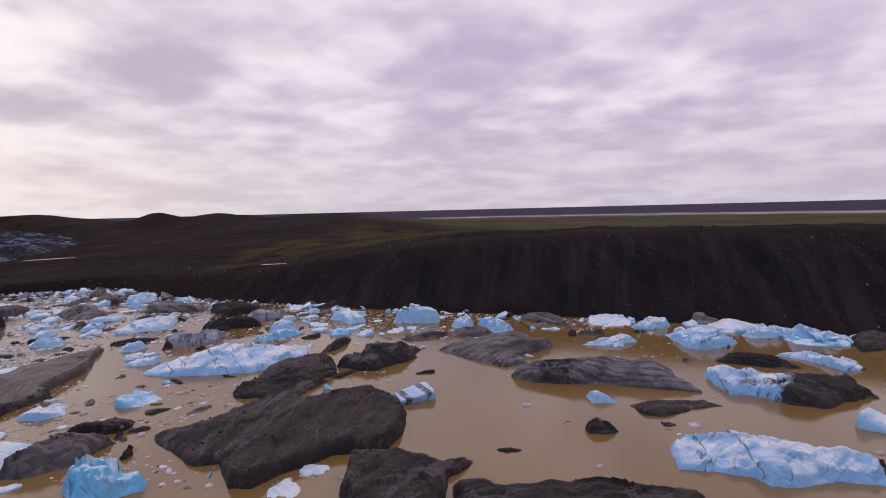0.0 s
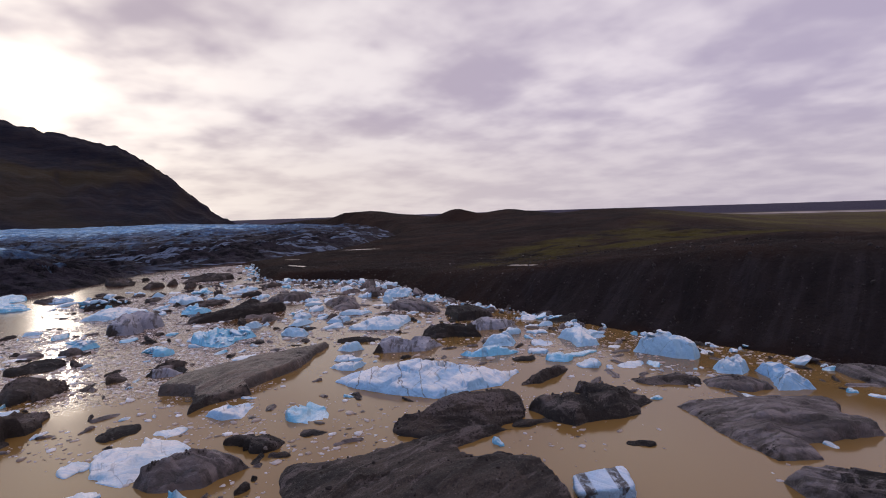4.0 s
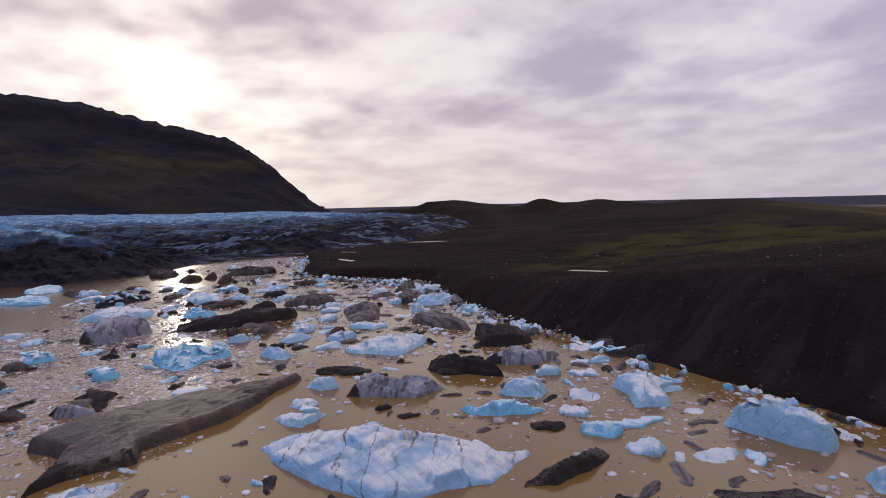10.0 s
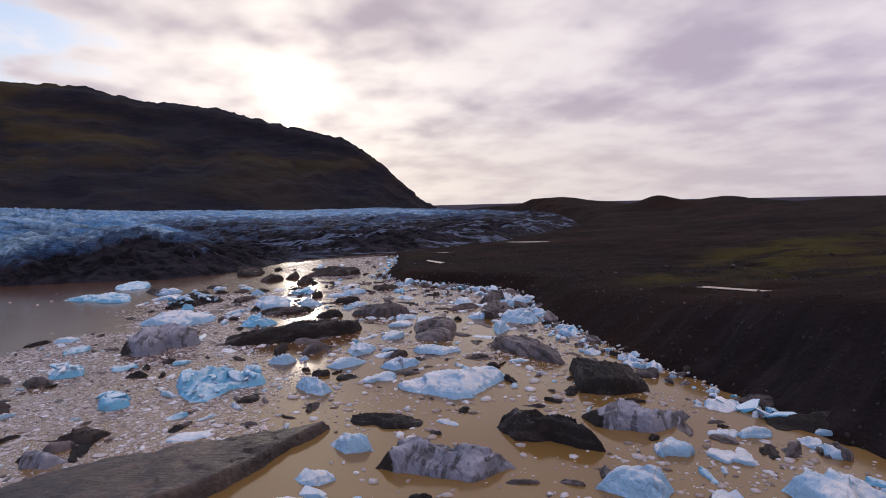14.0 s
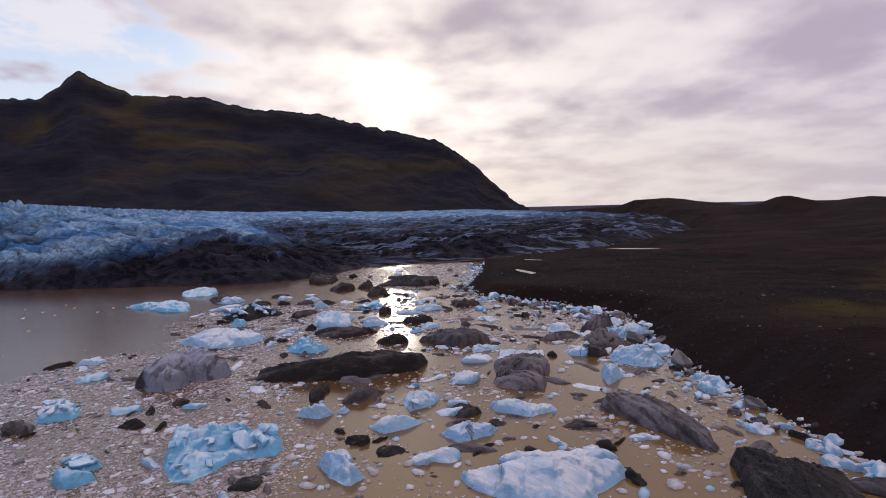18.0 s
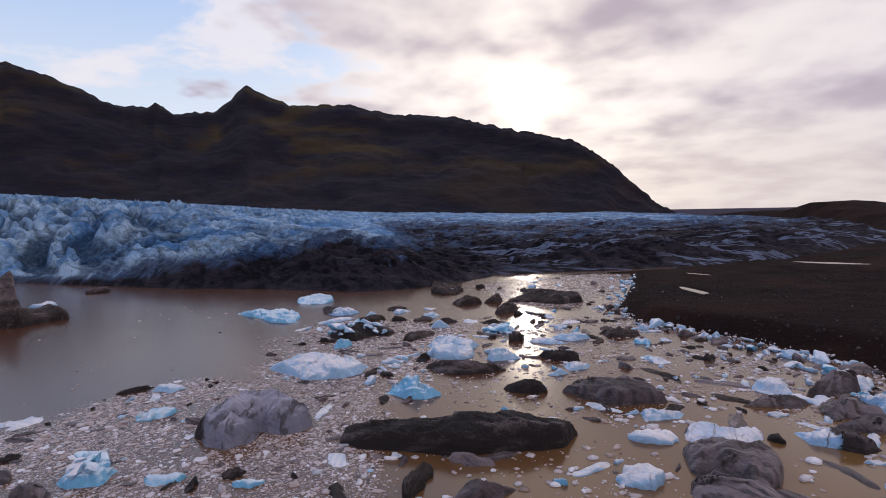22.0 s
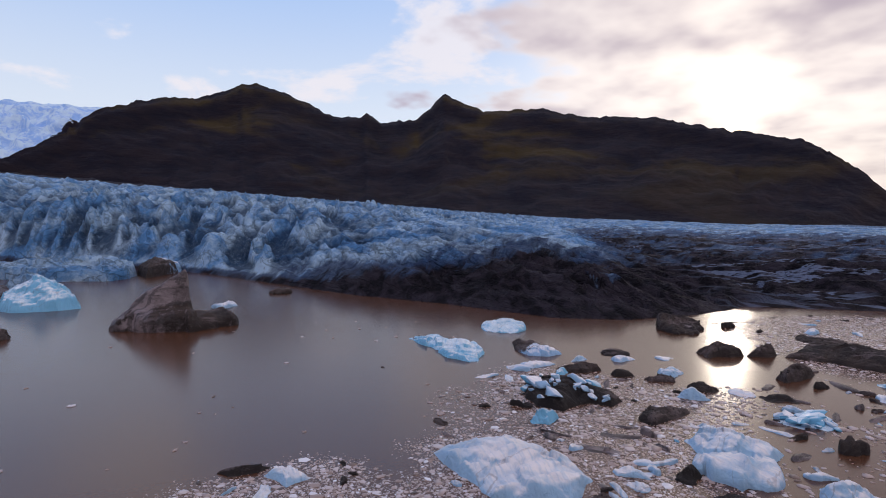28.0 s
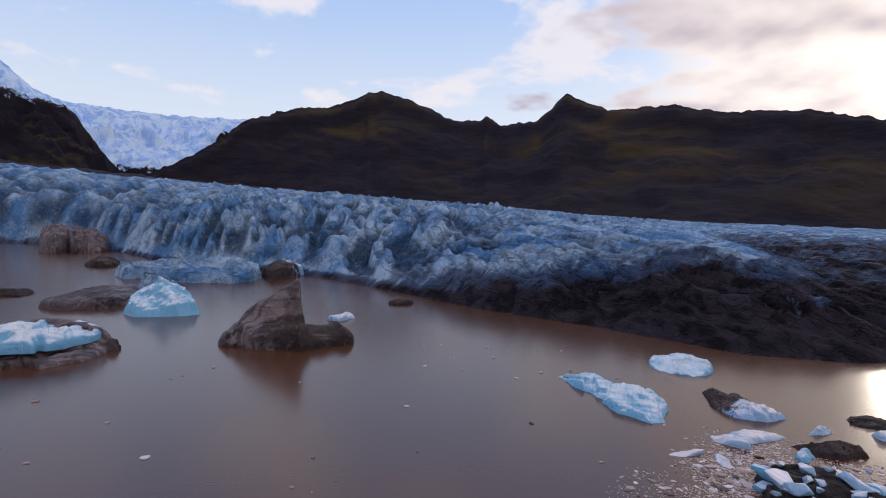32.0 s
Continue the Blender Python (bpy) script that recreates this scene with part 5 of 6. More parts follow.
slab("W", -35.2, 65.3, 0.90, 46, 1040, [(-2.4, 0.7), (-1.1, 1), (2.2, 1), (1.8, 0), (0.5, -1.7), (-1, -1.2)])
slab("W", -37.8, 67.6, 0.70, 42, 1041, [(-1.5, -0.2), (-1.1, 0.8), (0.9, 0.8), (1.5, 0), (0.6, -0.9), (-0.7, -0.8)])
slab("W", -3.4, 85.8, 2.60, 163, 1042, [(3.4, 2), (2.9, 0.4), (2.9, -1.3), (1.9, -2.7), (0.1, -1.6), (-2.1, -1.6), (-3.5, -0.9), (-3.7, 1.1), (-1.5, 1.7), (0.8, 1.9), (2.9, 2.1)])
slab("W", -40.3, 71.7, 1.10, 27, 1043, [(-1.8, -0.2), (-1.4, 0.7), (1.2, 0.8), (1.9, -0), (0.2, -1.1)])
slab("W", 3.6, 81.1, 1.50, 52, 1044, [(-1.1, 1.5), (0.1, 1.4), (1.9, 0.7), (1.6, -0.8), (-0.3, -1.7), (-2, -0)])
slab("S", 8.1, 79.3, 1.70, 114, 1045, [(3.4, 1.3), (3.8, -0.2), (2, -1.5), (-1.1, -1.4), (-2.7, -1.9), (-3.1, 1.9), (0.6, 0.9)])
slab("G", 4.1, 76.0, 1.00, 6, 1046, [(-2.9, 0.5), (-1.5, 2), (1.6, 1.4), (3.2, 0), (1.3, -1.6), (-0.9, -1.9), (-2.5, -1.2)])
slab("W", -56.2, 92.2, 0.90, 53, 1047, [(-3, 0.8), (-1.2, 1.1), (2.7, 1.2), (2.9, 0.1), (0.8, -1.8), (-2.1, -0.8)])
slab("W", -62.5, 85.4, 1.20, 117, 1048, [(-0.1, 1.8), (1.5, 1), (2, -1), (0.3, -1.5), (-2.2, -0.5)])
slab("W", -58.7, 81.5, 1.00, 78, 1049, [(-2.3, 0.6), (0.1, 1), (2.5, 0.1), (1.7, -0.5), (-1.3, -1.2)])
slab("W", -53.6, 75.1, 1.30, 17, 1050, [(-2.2, -0.3), (-1.9, 0.4), (-0.6, 1), (1.8, 0.7), (1.9, -0.5), (0.8, -1)])
slab("S", -54.3, 85.7, 1.00, 76, 1051, [(-2.3, 0.6), (-0.4, 1.2), (2.5, 0.2), (1.6, -0.7), (-1.2, -1.3)])
slab("W", -74.7, 99.6, 0.70, 68, 1052, [(-0.7, 1.1), (-2.7, 0), (-0.2, 0.6), (2.9, 0.7), (2.3, -0.5), (-0.9, -1.6)])
slab("W", 14.6, 49.0, 0.90, 141, 1053, [(1.7, -0.6), (0.7, -0.8), (-1.8, -0.3), (0.4, 1.2)])
slab("D", 12.7, 42.3, 1.00, 174, 1054, [(1.2, -0.3), (0.3, -0.8), (-0.8, -0.6), (-1.4, 0.1), (-0.7, 0.7), (1, 0.6)])
slab("G", 16.3, 83.1, 1.30, 133, 1055, [(4.6, 1.2), (2.8, -1.7), (0.5, -2.9), (-4.6, -0.1), (-4.4, 1.3), (1.2, 2)])
slab("W", 21.7, 69.0, 0.90, 12, 1056, [(-4, 0.1), (-1, 0.9), (2.4, 1.3), (3.8, -0.4), (0.1, -1.4)])
slab("S", 32.9, 68.7, 1.80, 112, 1057, [(4.6, 1.3), (4.3, -1.1), (0.6, -3.1), (-2.8, -3.6), (-3.9, -0.9), (-3.3, 3.1), (-1.4, 3.8), (3, 1.7)])
slab("D", 34.6, 58.7, 1.20, 149, 1058, [(4, 1), (1.8, -2.1), (-1.5, -1.5), (-4.3, 0.2), (-2.5, 1.3), (2.2, 1.4)])
slab("S", 41.6, 58.9, 1.00, 121, 1059, [(4.1, 1.6), (2.7, -2), (-0.8, -1.8), (-4.5, -0.3), (-3.3, 1.7), (0.7, 1)])
slab("W", 42.2, 70.6, 1.60, 3, 1060, [(-2.6, 0.6), (0.7, 2), (2.8, -0), (2.2, -1.4), (-2.2, -1.2)])
slab("W", 45.4, 67.9, 1.70, 175, 1061, [(1.5, -0.9), (0.9, -1.2), (-1.8, -0.5), (-1.7, 0.7), (1.6, 1)])
slab("W", 48.3, 66.4, 1.50, 171, 1062, [(0.9, -1.3), (0.4, -1.4), (-1.7, 0.1), (-2.1, 0.3), (1.6, 1)])
slab("W", 30.4, 78.0, 1.40, 14, 1063, [(-3.2, 0.3), (0.7, 2.5), (3.1, -0.2), (1, -2.3), (-2.6, -1)])
slab("D", 53.7, 65.4, 1.40, 30, 1064, [(-1.7, 2.6), (2.3, 2.1), (6.3, 0), (2.4, -2.4), (-6.3, -0.7)])
slab("D", -56.1, 56.0, 0.90, 56, 1065, [(-3.2, 0.2), (-1.4, 0), (0.9, 1), (2.5, 0.9), (2.1, -1.2), (-0.8, -0.4)])
slab("Z", -52.9, 53.9, 1.00, 46, 1066, [(-2, 0), (-1.6, 0.7), (0.6, 0.8), (2, 0.4), (1.1, -0.9), (-0.8, -0.9)])
slab("R", -77.1, 57.2, 1.20, 33, 1067, [(-0.2, -1.9), (-2.1, -0.3), (-1.7, 1.2), (1, 1.7), (2.2, 0.1), (1.2, -1.6)])
slab("G", -75.0, 54.6, 1.00, 33, 1068, [(0.5, -1.3), (-1.5, -0.6), (-1.4, 0.9), (0.7, 1.1), (1.7, 0.2)])
slab("R", -64.0, 60.0, 1.00, 46, 1069, [(-1.1, -0.5), (-1.3, 0.5), (0.1, 0.7), (1.4, 0.4), (0.7, -0.8)])
slab("W", -64.6, 76.5, 1.10, 57, 1070, [(-1.6, -0.3), (-0.9, 0.8), (1, 0.7), (1.6, 0.2), (0.6, -0.9)])
slab("W", -64.0, 78.9, 0.70, 72, 1071, [(-0.7, 0.2), (-0, 0.4), (0.7, 0.2), (-0, -0.6)])
slab("G", -66.5, 81.8, 1.30, 98, 1072, [(-2.4, -0.1), (-0.2, 1.5), (0.6, 0.5), (2.4, -0.1), (-0.3, -1.1), (-2.1, -0.6)])
slab("D", -95.7, 55.4, 0.50, 109, 1073, [(-1.8, 0.2), (0.3, 0.6), (1.8, 0.3), (1.2, -0.4), (-0.7, -0.7)])
slab("W", -95.3, 58.6, 0.60, 69, 1074, [(-1.6, -0.6), (-1.1, 1), (1.6, 0.6), (0.9, -1.1)])
slab("G", -74.5, 118.9, 2.00, 93, 1075, [(-3.3, -0.1), (-0.2, 1.3), (2.7, 1), (2.7, -0.8), (0.5, -1.7), (-2, -0.3)])
slab("G", -73.4, 111.5, 0.90, 75, 1076, [(-3.2, -0.1), (0.7, 1.2), (3.1, 0), (1.8, -0.9), (-2.2, -0.3)])
slab("G", -67.0, 113.8, 1.10, 63, 1077, [(-2.9, 0.1), (-0, 0.9), (2.9, 0.2), (2.2, -0.6), (-1.3, -0.8)])
slab("W", -69.5, 120.1, 1.60, 112, 1078, [(-3.2, 0.8), (2.6, 1.9), (1.6, -1.2), (1.1, -2.6), (-1.8, -0.9), (-2.9, 0.6)])
slab("M", -66.3, 109.1, 1.10, 36, 1079, [(-2.7, 0.1), (-0.3, 2.1), (2.8, 0.2), (1.9, -1.3), (-1.4, -1.7)])
slab("D", -57.6, 87.5, 0.90, 79, 1080, [(-1.2, 0.2), (0, 0.7), (1.3, 0), (0.7, -0.5), (-0.9, -0.5)])
slab("D", -109.2, 87.5, 0.90, 122, 1081, [(-2.8, 0.4), (-0.2, 1.7), (3.2, -0.3), (1.5, -1), (-2.8, -1)])
slab("W", -95.3, 94.4, 1.30, 71, 1082, [(-1.8, -0.7), (-1.5, 1.3), (0.9, 1.3), (2.2, -0.3), (-1, -1.5)])
slab("D", -93.2, 101.0, 1.20, 68, 1083, [(-2.9, 0.3), (0, 1.1), (2.2, 1.3), (2.1, -1.2), (1.6, -1.5), (-0.8, -1.3)])
slab("W", -101.5, 106.5, 1.00, 70, 1084, [(-2.8, 0), (-1.3, 1.3), (2.4, 0.8), (2.8, -0.2), (-0.2, -1.7)])
slab("D", -101.0, 113.8, 1.00, 71, 1085, [(-2, 1.9), (-1.3, 1.3), (2.9, 0.6), (2.7, -0.5), (-1.8, -1.8)])
slab("D", -132.6, 101.9, 1.60, 120, 1086, [(-2, 1.6), (1.8, 2.4), (2.6, -0.9), (1.9, -2.3), (-3.2, -0.9)])
slab("D", -132.3, 107.3, 1.50, 108, 1087, [(-2.4, 0.1), (1.2, 1.2), (2.2, -0.3), (0.4, -1.1), (-2.1, -0.1)])
slab("D", -122.7, 106.1, 1.70, 125, 1088, [(-2.7, 0.7), (1.8, 1.3), (3.1, -0.6), (1.5, -1.1), (-3, -0.7)])
slab("D", -131.3, 117.4, 2.00, 62, 1089, [(-7.2, -3.4), (-4.6, 5), (2.2, 3.9), (6.9, 2.8), (7.1, -1.9), (2.6, -5), (-2.7, -3.1)])
slab("W", -89.1, 100.9, 0.80, 92, 1090, [(-1.3, 1.1), (-0.2, 1), (2, 0.2), (0.4, -1), (-1.5, -0.8)])
slab("W", -87.6, 97.7, 0.70, 89, 1091, [(-1.4, 0), (0.3, 0.7), (1.3, -0.2), (-0.5, -0.6)])
slab("W", -100.6, 102.8, 0.60, 58, 1092, [(-2.8, -0.3), (-0.2, 1.4), (2.8, -0.2), (0.4, -1)])
slab("D", -121.7, 87.1, 0.70, 95, 1093, [(-1.3, 0.5), (-0, 1.2), (1.2, 0.6), (1.1, -0.8), (-1.1, -0.8)])
slab("D", -120.1, 90.7, 0.70, 93, 1094, [(-1.8, 0.1), (0, 1), (1.7, 0.4), (1.3, -0.7), (-1.1, -0.6)])
slab("D", -117.4, 94.1, 0.80, 85, 1095, [(-1.6, 0.2), (0.3, 1.5), (1.6, -0.3), (0.8, -1.2), (-1, -0.9)])
slab("B", -107.1, 76.9, 1.00, 113, 1096, [(-1.3, 0.4), (0.3, 0.6), (1.6, 0.1), (-0.1, -0.8), (-1.4, -0.2)])
slab("W", -128.3, 88.8, 0.60, 122, 1097, [(-1.1, 0.9), (1.5, 0.6), (1.4, -0.7), (-1.1, -0.8), (-1.7, -0)])
slab("W", -122.8, 92.7, 0.80, 134, 1098, [(-0.6, 1.3), (1.3, 1), (1.5, -0.9), (-1.2, -1.1), (-1.7, 0.1)])
slab("W", -114.4, 92.1, 0.90, 70, 1099, [(-1.6, -0.2), (-0.4, 1), (1.6, 0), (0.5, -0.7), (-1, -0.5)])
slab("W", -127.4, 83.3, 0.70, 124, 1100, [(-1.4, -0), (0.3, 0.7), (1.4, -0.2), (-0.2, -0.5)])
slab("W", -124.6, 77.6, 0.50, 110, 1101, [(-2.6, 0.4), (0.2, 1.6), (2.9, -0.3), (-0.7, -1.3), (-2.7, -0.5)])
slab("X", -114.3, 80.0, 1.60, 58, 1102, [(-4.9, -0.1), (-4.5, 1.7), (-1.7, 4.7), (3.5, 2.7), (5.1, 1.1), (4.8, -0.9), (2.9, -1.2), (1.6, -4.5), (-1.3, -4.6), (-3, -3.3)])

# ---- farther and lesser icebergs ----
berg("D", -15.4, 56.0, 11.5, 5.4, 2.0, 38, 2)
berg("D", 5.1, 39.5, 1.9, 1.1, 0.24, 2, 6)
berg("D", 18.4, 43.1, 1.1, 1.3, 0.22, -4, 10)
berg("W", 33.9, 41.4, 3.1, 3.2, 1.24, -18, 18)
berg("D", -28.3, 45.5, 4.9, 3.1, 0.86, 6, 23)
berg("B", -28.6, 51.7, 3.7, 4.0, 0.98, 68, 24)
berg("D", -25.5, 49.4, 2.5, 2.2, 0.28, 38, 25)
berg("W", -9.9, 34.4, 2.2, 2.2, 0.44, 4, 26)
berg("W", -8.6, 37.2, 2.1, 1.8, 0.26, 27, 27)
berg("W", -33.7, 39.6, 6.9, 6.7, 0.90, 87, 28)
berg("W", -36.8, 36.5, 2.2, 2.5, 0.39, 66, 29)
berg("W", -32.0, 34.5, 2.6, 1.9, 0.29, 46, 30)
berg("W", -28.8, 35.5, 2.6, 1.2, 0.30, 37, 31)
berg("D", -40.5, 41.8, 3.7, 3.9, 0.44, 87, 32)
berg("W", -36.7, 43.9, 2.7, 2.0, 0.32, 40, 33)
berg("D", -49.9, 37.7, 7.7, 4.8, 1.70, 114, 34)
berg("D", -60.5, 44.0, 6.4, 6.6, 1.38, 41, 35)
berg("D", -70.8, 48.5, 6.0, 7.0, 0.86, 47, 36)
berg("D", -56.1, 50.2, 2.1, 2.4, 0.83, 60, 37)
berg("B", -146.3, 74.9, 7.4, 7.7, 1.16, 73, 47)
berg("D", -131.5, 88.6, 3.7, 3.6, 0.48, 86, 52)
berg("W", -129.9, 94.2, 2.4, 2.6, 0.34, 87, 54)
berg("D", -141.5, 120.1, 6.3, 6.1, 0.58, 84, 62)
berg("W", -116.4, 97.4, 2.5, 2.5, 0.39, 87, 63)
berg("D", -114.7, 100.1, 2.9, 2.5, 0.50, 98, 64)
berg("R", -108.8, 99.1, 5.2, 4.0, 0.89, 78, 65)
berg("W", -97.9, 81.9, 2.9, 1.8, 0.54, 83, 68)
berg("W", -99.9, 83.9, 3.5, 1.2, 0.32, 100, 69)
berg("H", -140.9, 24.5, 17.8, 9.0, 9.8, 121, 72, ([-1, -0.85, -0.67, -0.5, -0.3, -0.15, -0.04, 0.02, 0.07, 0.12, 0.18, 0.25, 0.4, 0.6, 0.8, 0.92, 1], [0.05, 0.22, 0.42, 0.54, 0.66, 0.82, 0.95, 1.0, 0.9, 0.66, 0.40, 0.24, 0.16, 0.19, 0.27, 0.22, 0.08]))
berg("W", -159.5, 23.0, 4.8, 5.5, 0.96, 123, 73)
berg("D", -177.9, 27.0, 4.9, 5.6, 1.19, 121, 74)
berg("G", -123.4, 1.2, 17.5, 10.5, 3.72, 157, 75, None, "B")
slab("B", -155.0, -10.0, 5.2, 66, 1201, [(-0.2, -6.2), (3.8, -5.9), (7.6, -2.0), (8.9, 2.3), (4.3, 4.9), (-3.7, 5.9), (-9.4, -0.1), (-6.3, -3.4)])
slab("G", -159.4, -28.1, 3.0, 2, 1202, [(10.5, -3.8), (11.0, 3.5), (7.0, 7.8), (2.8, 8.0), (-5.1, 9.2), (-11.3, 3.0), (-7.0, -8.3), (0.6, -10.1)])
slab("F", -165.0, -21.0, 5.4, 60, 1203, [(-6.2, -2.4), (-2.0, -3.4), (3.6, -2.8), (6.6, 0.4), (3.8, 3.2), (-1.4, 3.6), (-5.4, 1.8)])
berg("D", -158.8, -52.2, 7.5, 8.6, 1.19, 154, 78)
berg("D", -214.1, -89.9, 10.1, 11.7, 2.70, 140, 79)
slab("F", -199.7, -43.6, 4.8, 87, 1204, [(-19.5, -7.9), (-9.5, -12.6), (-5.8, -8.5), (9.4, -10.5), (21.5, -8.4), (23.2, -0.9), (15.7, 10.4), (7.4, 13.0), (-16.9, 11.9), (-21.7, -2.7)], None, "all")
slab("M", -211.0, -22.0, 4.6, 22, 1205, [(3.1, -4.5), (14.0, -0.2), (5.7, 3.4), (-3.5, 6.1), (-10.7, 4.3), (-10.1, -5.5)], None, "all")
berg("G", -260.6, -157.9, 26.3, 30.2, 10.52, 138, 81)
berg("D", -148.6, 102.7, 7.6, 8.7, 1.98, 105, 82)
berg("D", -42.6, 76.3, 6.1, 2.7, 0.56, 46, 92)
berg("D", -55.4, 69.4, 2.0, 2.3, 0.31, 56, 93)
berg("G", -66.1, 99.7, 6.1, 7.0, 1.46, 47, 97)
berg("D", -58.8, 88.1, 2.5, 2.9, 0.45, 61, 103)
berg("W", -47.5, 88.6, 8.3, 2.5, 0.70, 60, 105)
berg("W", -52.2, 81.6, 3.5, 2.2, 0.69, 61, 106)
berg("W", -55.5, 75.5, 2.3, 2.1, 0.70, 61, 107)
berg("D", -54.8, 79.3, 2.2, 1.7, 0.34, 56, 108)
berg("D", -57.6, 77.8, 1.9, 1.7, 0.55, 66, 109)
berg("W", -59.2, 106.3, 2.4, 2.8, 0.72, 42, 110)
berg("W", -60.3, 88.1, 2.0, 1.4, 0.54, 77, 113)
berg("D", -51.2, 93.8, 2.5, 2.3, 0.42, 81, 114)
berg("W", -98.9, 89.1, 5.7, 5.4, 1.31, 77, 123)
berg("D", -2.1, 74.8, 6.5, 3.1, 0.68, 30, 134)
berg("W", -17.7, 80.5, 2.6, 3.0, 0.58, 26, 141)
berg("B", -14.1, 77.9, 3.1, 2.1, 0.86, 40, 142)
berg("B", -13.1, 81.1, 6.0, 2.1, 0.44, 46, 143)
berg("W", -10.5, 77.3, 2.9, 2.6, 0.73, 51, 144)
berg("W", -6.2, 79.0, 3.4, 2.0, 0.41, 47, 145)
berg("D", -17.9, 76.4, 2.8, 1.9, 0.44, 40, 146)
berg("S", -18.7, 84.6, 3.0, 3.4, 0.42, 15, 149)
berg("W", -9.6, 86.3, 2.0, 2.1, 0.24, 39, 150)
berg("W", -21.3, 90.7, 3.7, 3.0, 0.49, 55, 151)
berg("W", -24.5, 88.3, 2.7, 2.5, 0.87, 50, 152)
berg("W", -23.6, 93.7, 2.3, 1.5, 0.39, 49, 153)
berg("W", -21.9, 95.1, 2.5, 1.3, 0.65, 49, 154)
berg("W", -39.0, 106.9, 1.4, 1.6, 0.57, 22, 155)
berg("W", -26.0, 98.9, 2.6, 2.5, 0.67, 36, 156)
berg("D", -24.5, 101.4, 3.4, 2.8, 0.82, 35, 157)
berg("D", -20.0, 99.9, 5.7, 4.1, 1.01, 32, 158)
berg("G", -17.3, 96.1, 2.1, 2.4, 0.84, 38, 159)
berg("B", -62.0, 59.6, 2.7, 2.1, 1.09, 62, 162)
berg("W", 25.4, 80.9, 6.3, 7.2, 0.98, -14, 164)
berg("W", 40.8, 76.8, 9.5, 8.5, 0.85, 7, 168)
berg("R", 47.5, 67.8, 7.8, 6.5, 1.63, -15, 170)
berg("D", 20.8, 73.8, 3.4, 3.9, 0.50, -6, 174)
berg("W", -89.4, 47.7, 4.2, 3.1, 0.29, 94, 181)
berg("B", -87.8, 59.1, 3.3, 2.3, 0.72, 107, 182)
berg("B", -75.0, 62.4, 2.7, 1.7, 0.56, 81, 183)
berg("B", -72.6, 67.8, 2.1, 1.3, 0.49, 83, 184)
berg("W", -65.6, 92.2, 3.2, 3.0, 0.83, 73, 185)
berg("W", -70.6, 96.9, 3.8, 2.5, 0.63, 80, 186)
berg("W", -76.8, 114.3, 3.4, 3.5, 1.02, 72, 188)
berg("G", -69.9, 115.5, 4.5, 5.1, 1.31, 43, 191)
berg("S", -69.5, 102.2, 5.2, 6.0, 0.68, 42, 193)


# ---- loose chunks and brash ----
ICE_ZONE = [(60, 10), (-50, 34), (-86, 43), (-94, 52), (-100, 60), (-96, 67), (-108, 68), (-117, 70), (-127, 76), (-124, 86), (-118, 98), (-121, 108), (-153, 110), (-161, 120), (-170, 160), (-100, 170), (60, 120)]
SLUSH = [(-86, 43.5), (-94, 52.5), (-99, 60), (-96, 67), (-108, 69), (-117, 71), (-126, 77), (-117, 94), (-100, 92), (-84, 80), (-72, 77.5), (-60, 74), (-47, 66), (-40, 52), (-52, 42)]
HEAD = [(-153, 110), (-161, 121), (-166, 156), (-136, 137), (-122, 118), (-124, 110)]


def free_of_bergs(px, py, margin=1.0):
    ok = np.ones(px.shape, bool)
    for bx, by, length, width, yaw in TAKEN:
        c, s = math.cos(radians(yaw)), math.sin(radians(yaw))
        u, v = (px - bx) * c + (py - by) * s, (py - by) * c - (px - bx) * s
        ok &= (2 * u / length) ** 2 + (2 * v / width) ** 2 > margin
    for outline in OUTLINES:
        corners = np.array(outline)
        lo, hi = corners.min(0) - 1, corners.max(0) + 1
        close = np.flatnonzero((px > lo[0]) & (px < hi[0]) & (py > lo[1]) & (py < hi[1]))
        if len(close):
            ok[close] &= signed_distance(px[close], py[close], outline) > 0.25 * margin
    return ok


def scatter(count, rng, low, high, weight):
    px, py = rng.uniform(low[0], high[0], count), rng.uniform(low[1], high[1], count)
    ok = (rng.random(count) < weight(px, py)) & (signed_distance(px, py, LAGOON) < -0.4)
    return px[ok], py[ok]


def chunk_weight(px, py):
    zone = signed_distance(px, py, ICE_ZONE) < 0
    shore = np.clip(1 + signed_distance(px, py, LAGOON) / 30, 0, 1) * (1 - 0.75 * smooth(px, -62, -38))
    slush = signed_distance(px, py, SLUSH) < 0
    clear = smooth(px, -22, 2) * (1 - smooth(py, 66, 80))
    return zone * np.clip(0.25 + 0.7 * shore + 0.12 * slush, 0, 1) * (1 - 0.95 * clear) * (1 - 0.75 * smooth(py, 108, 112) * smooth(-px, 112, 122))


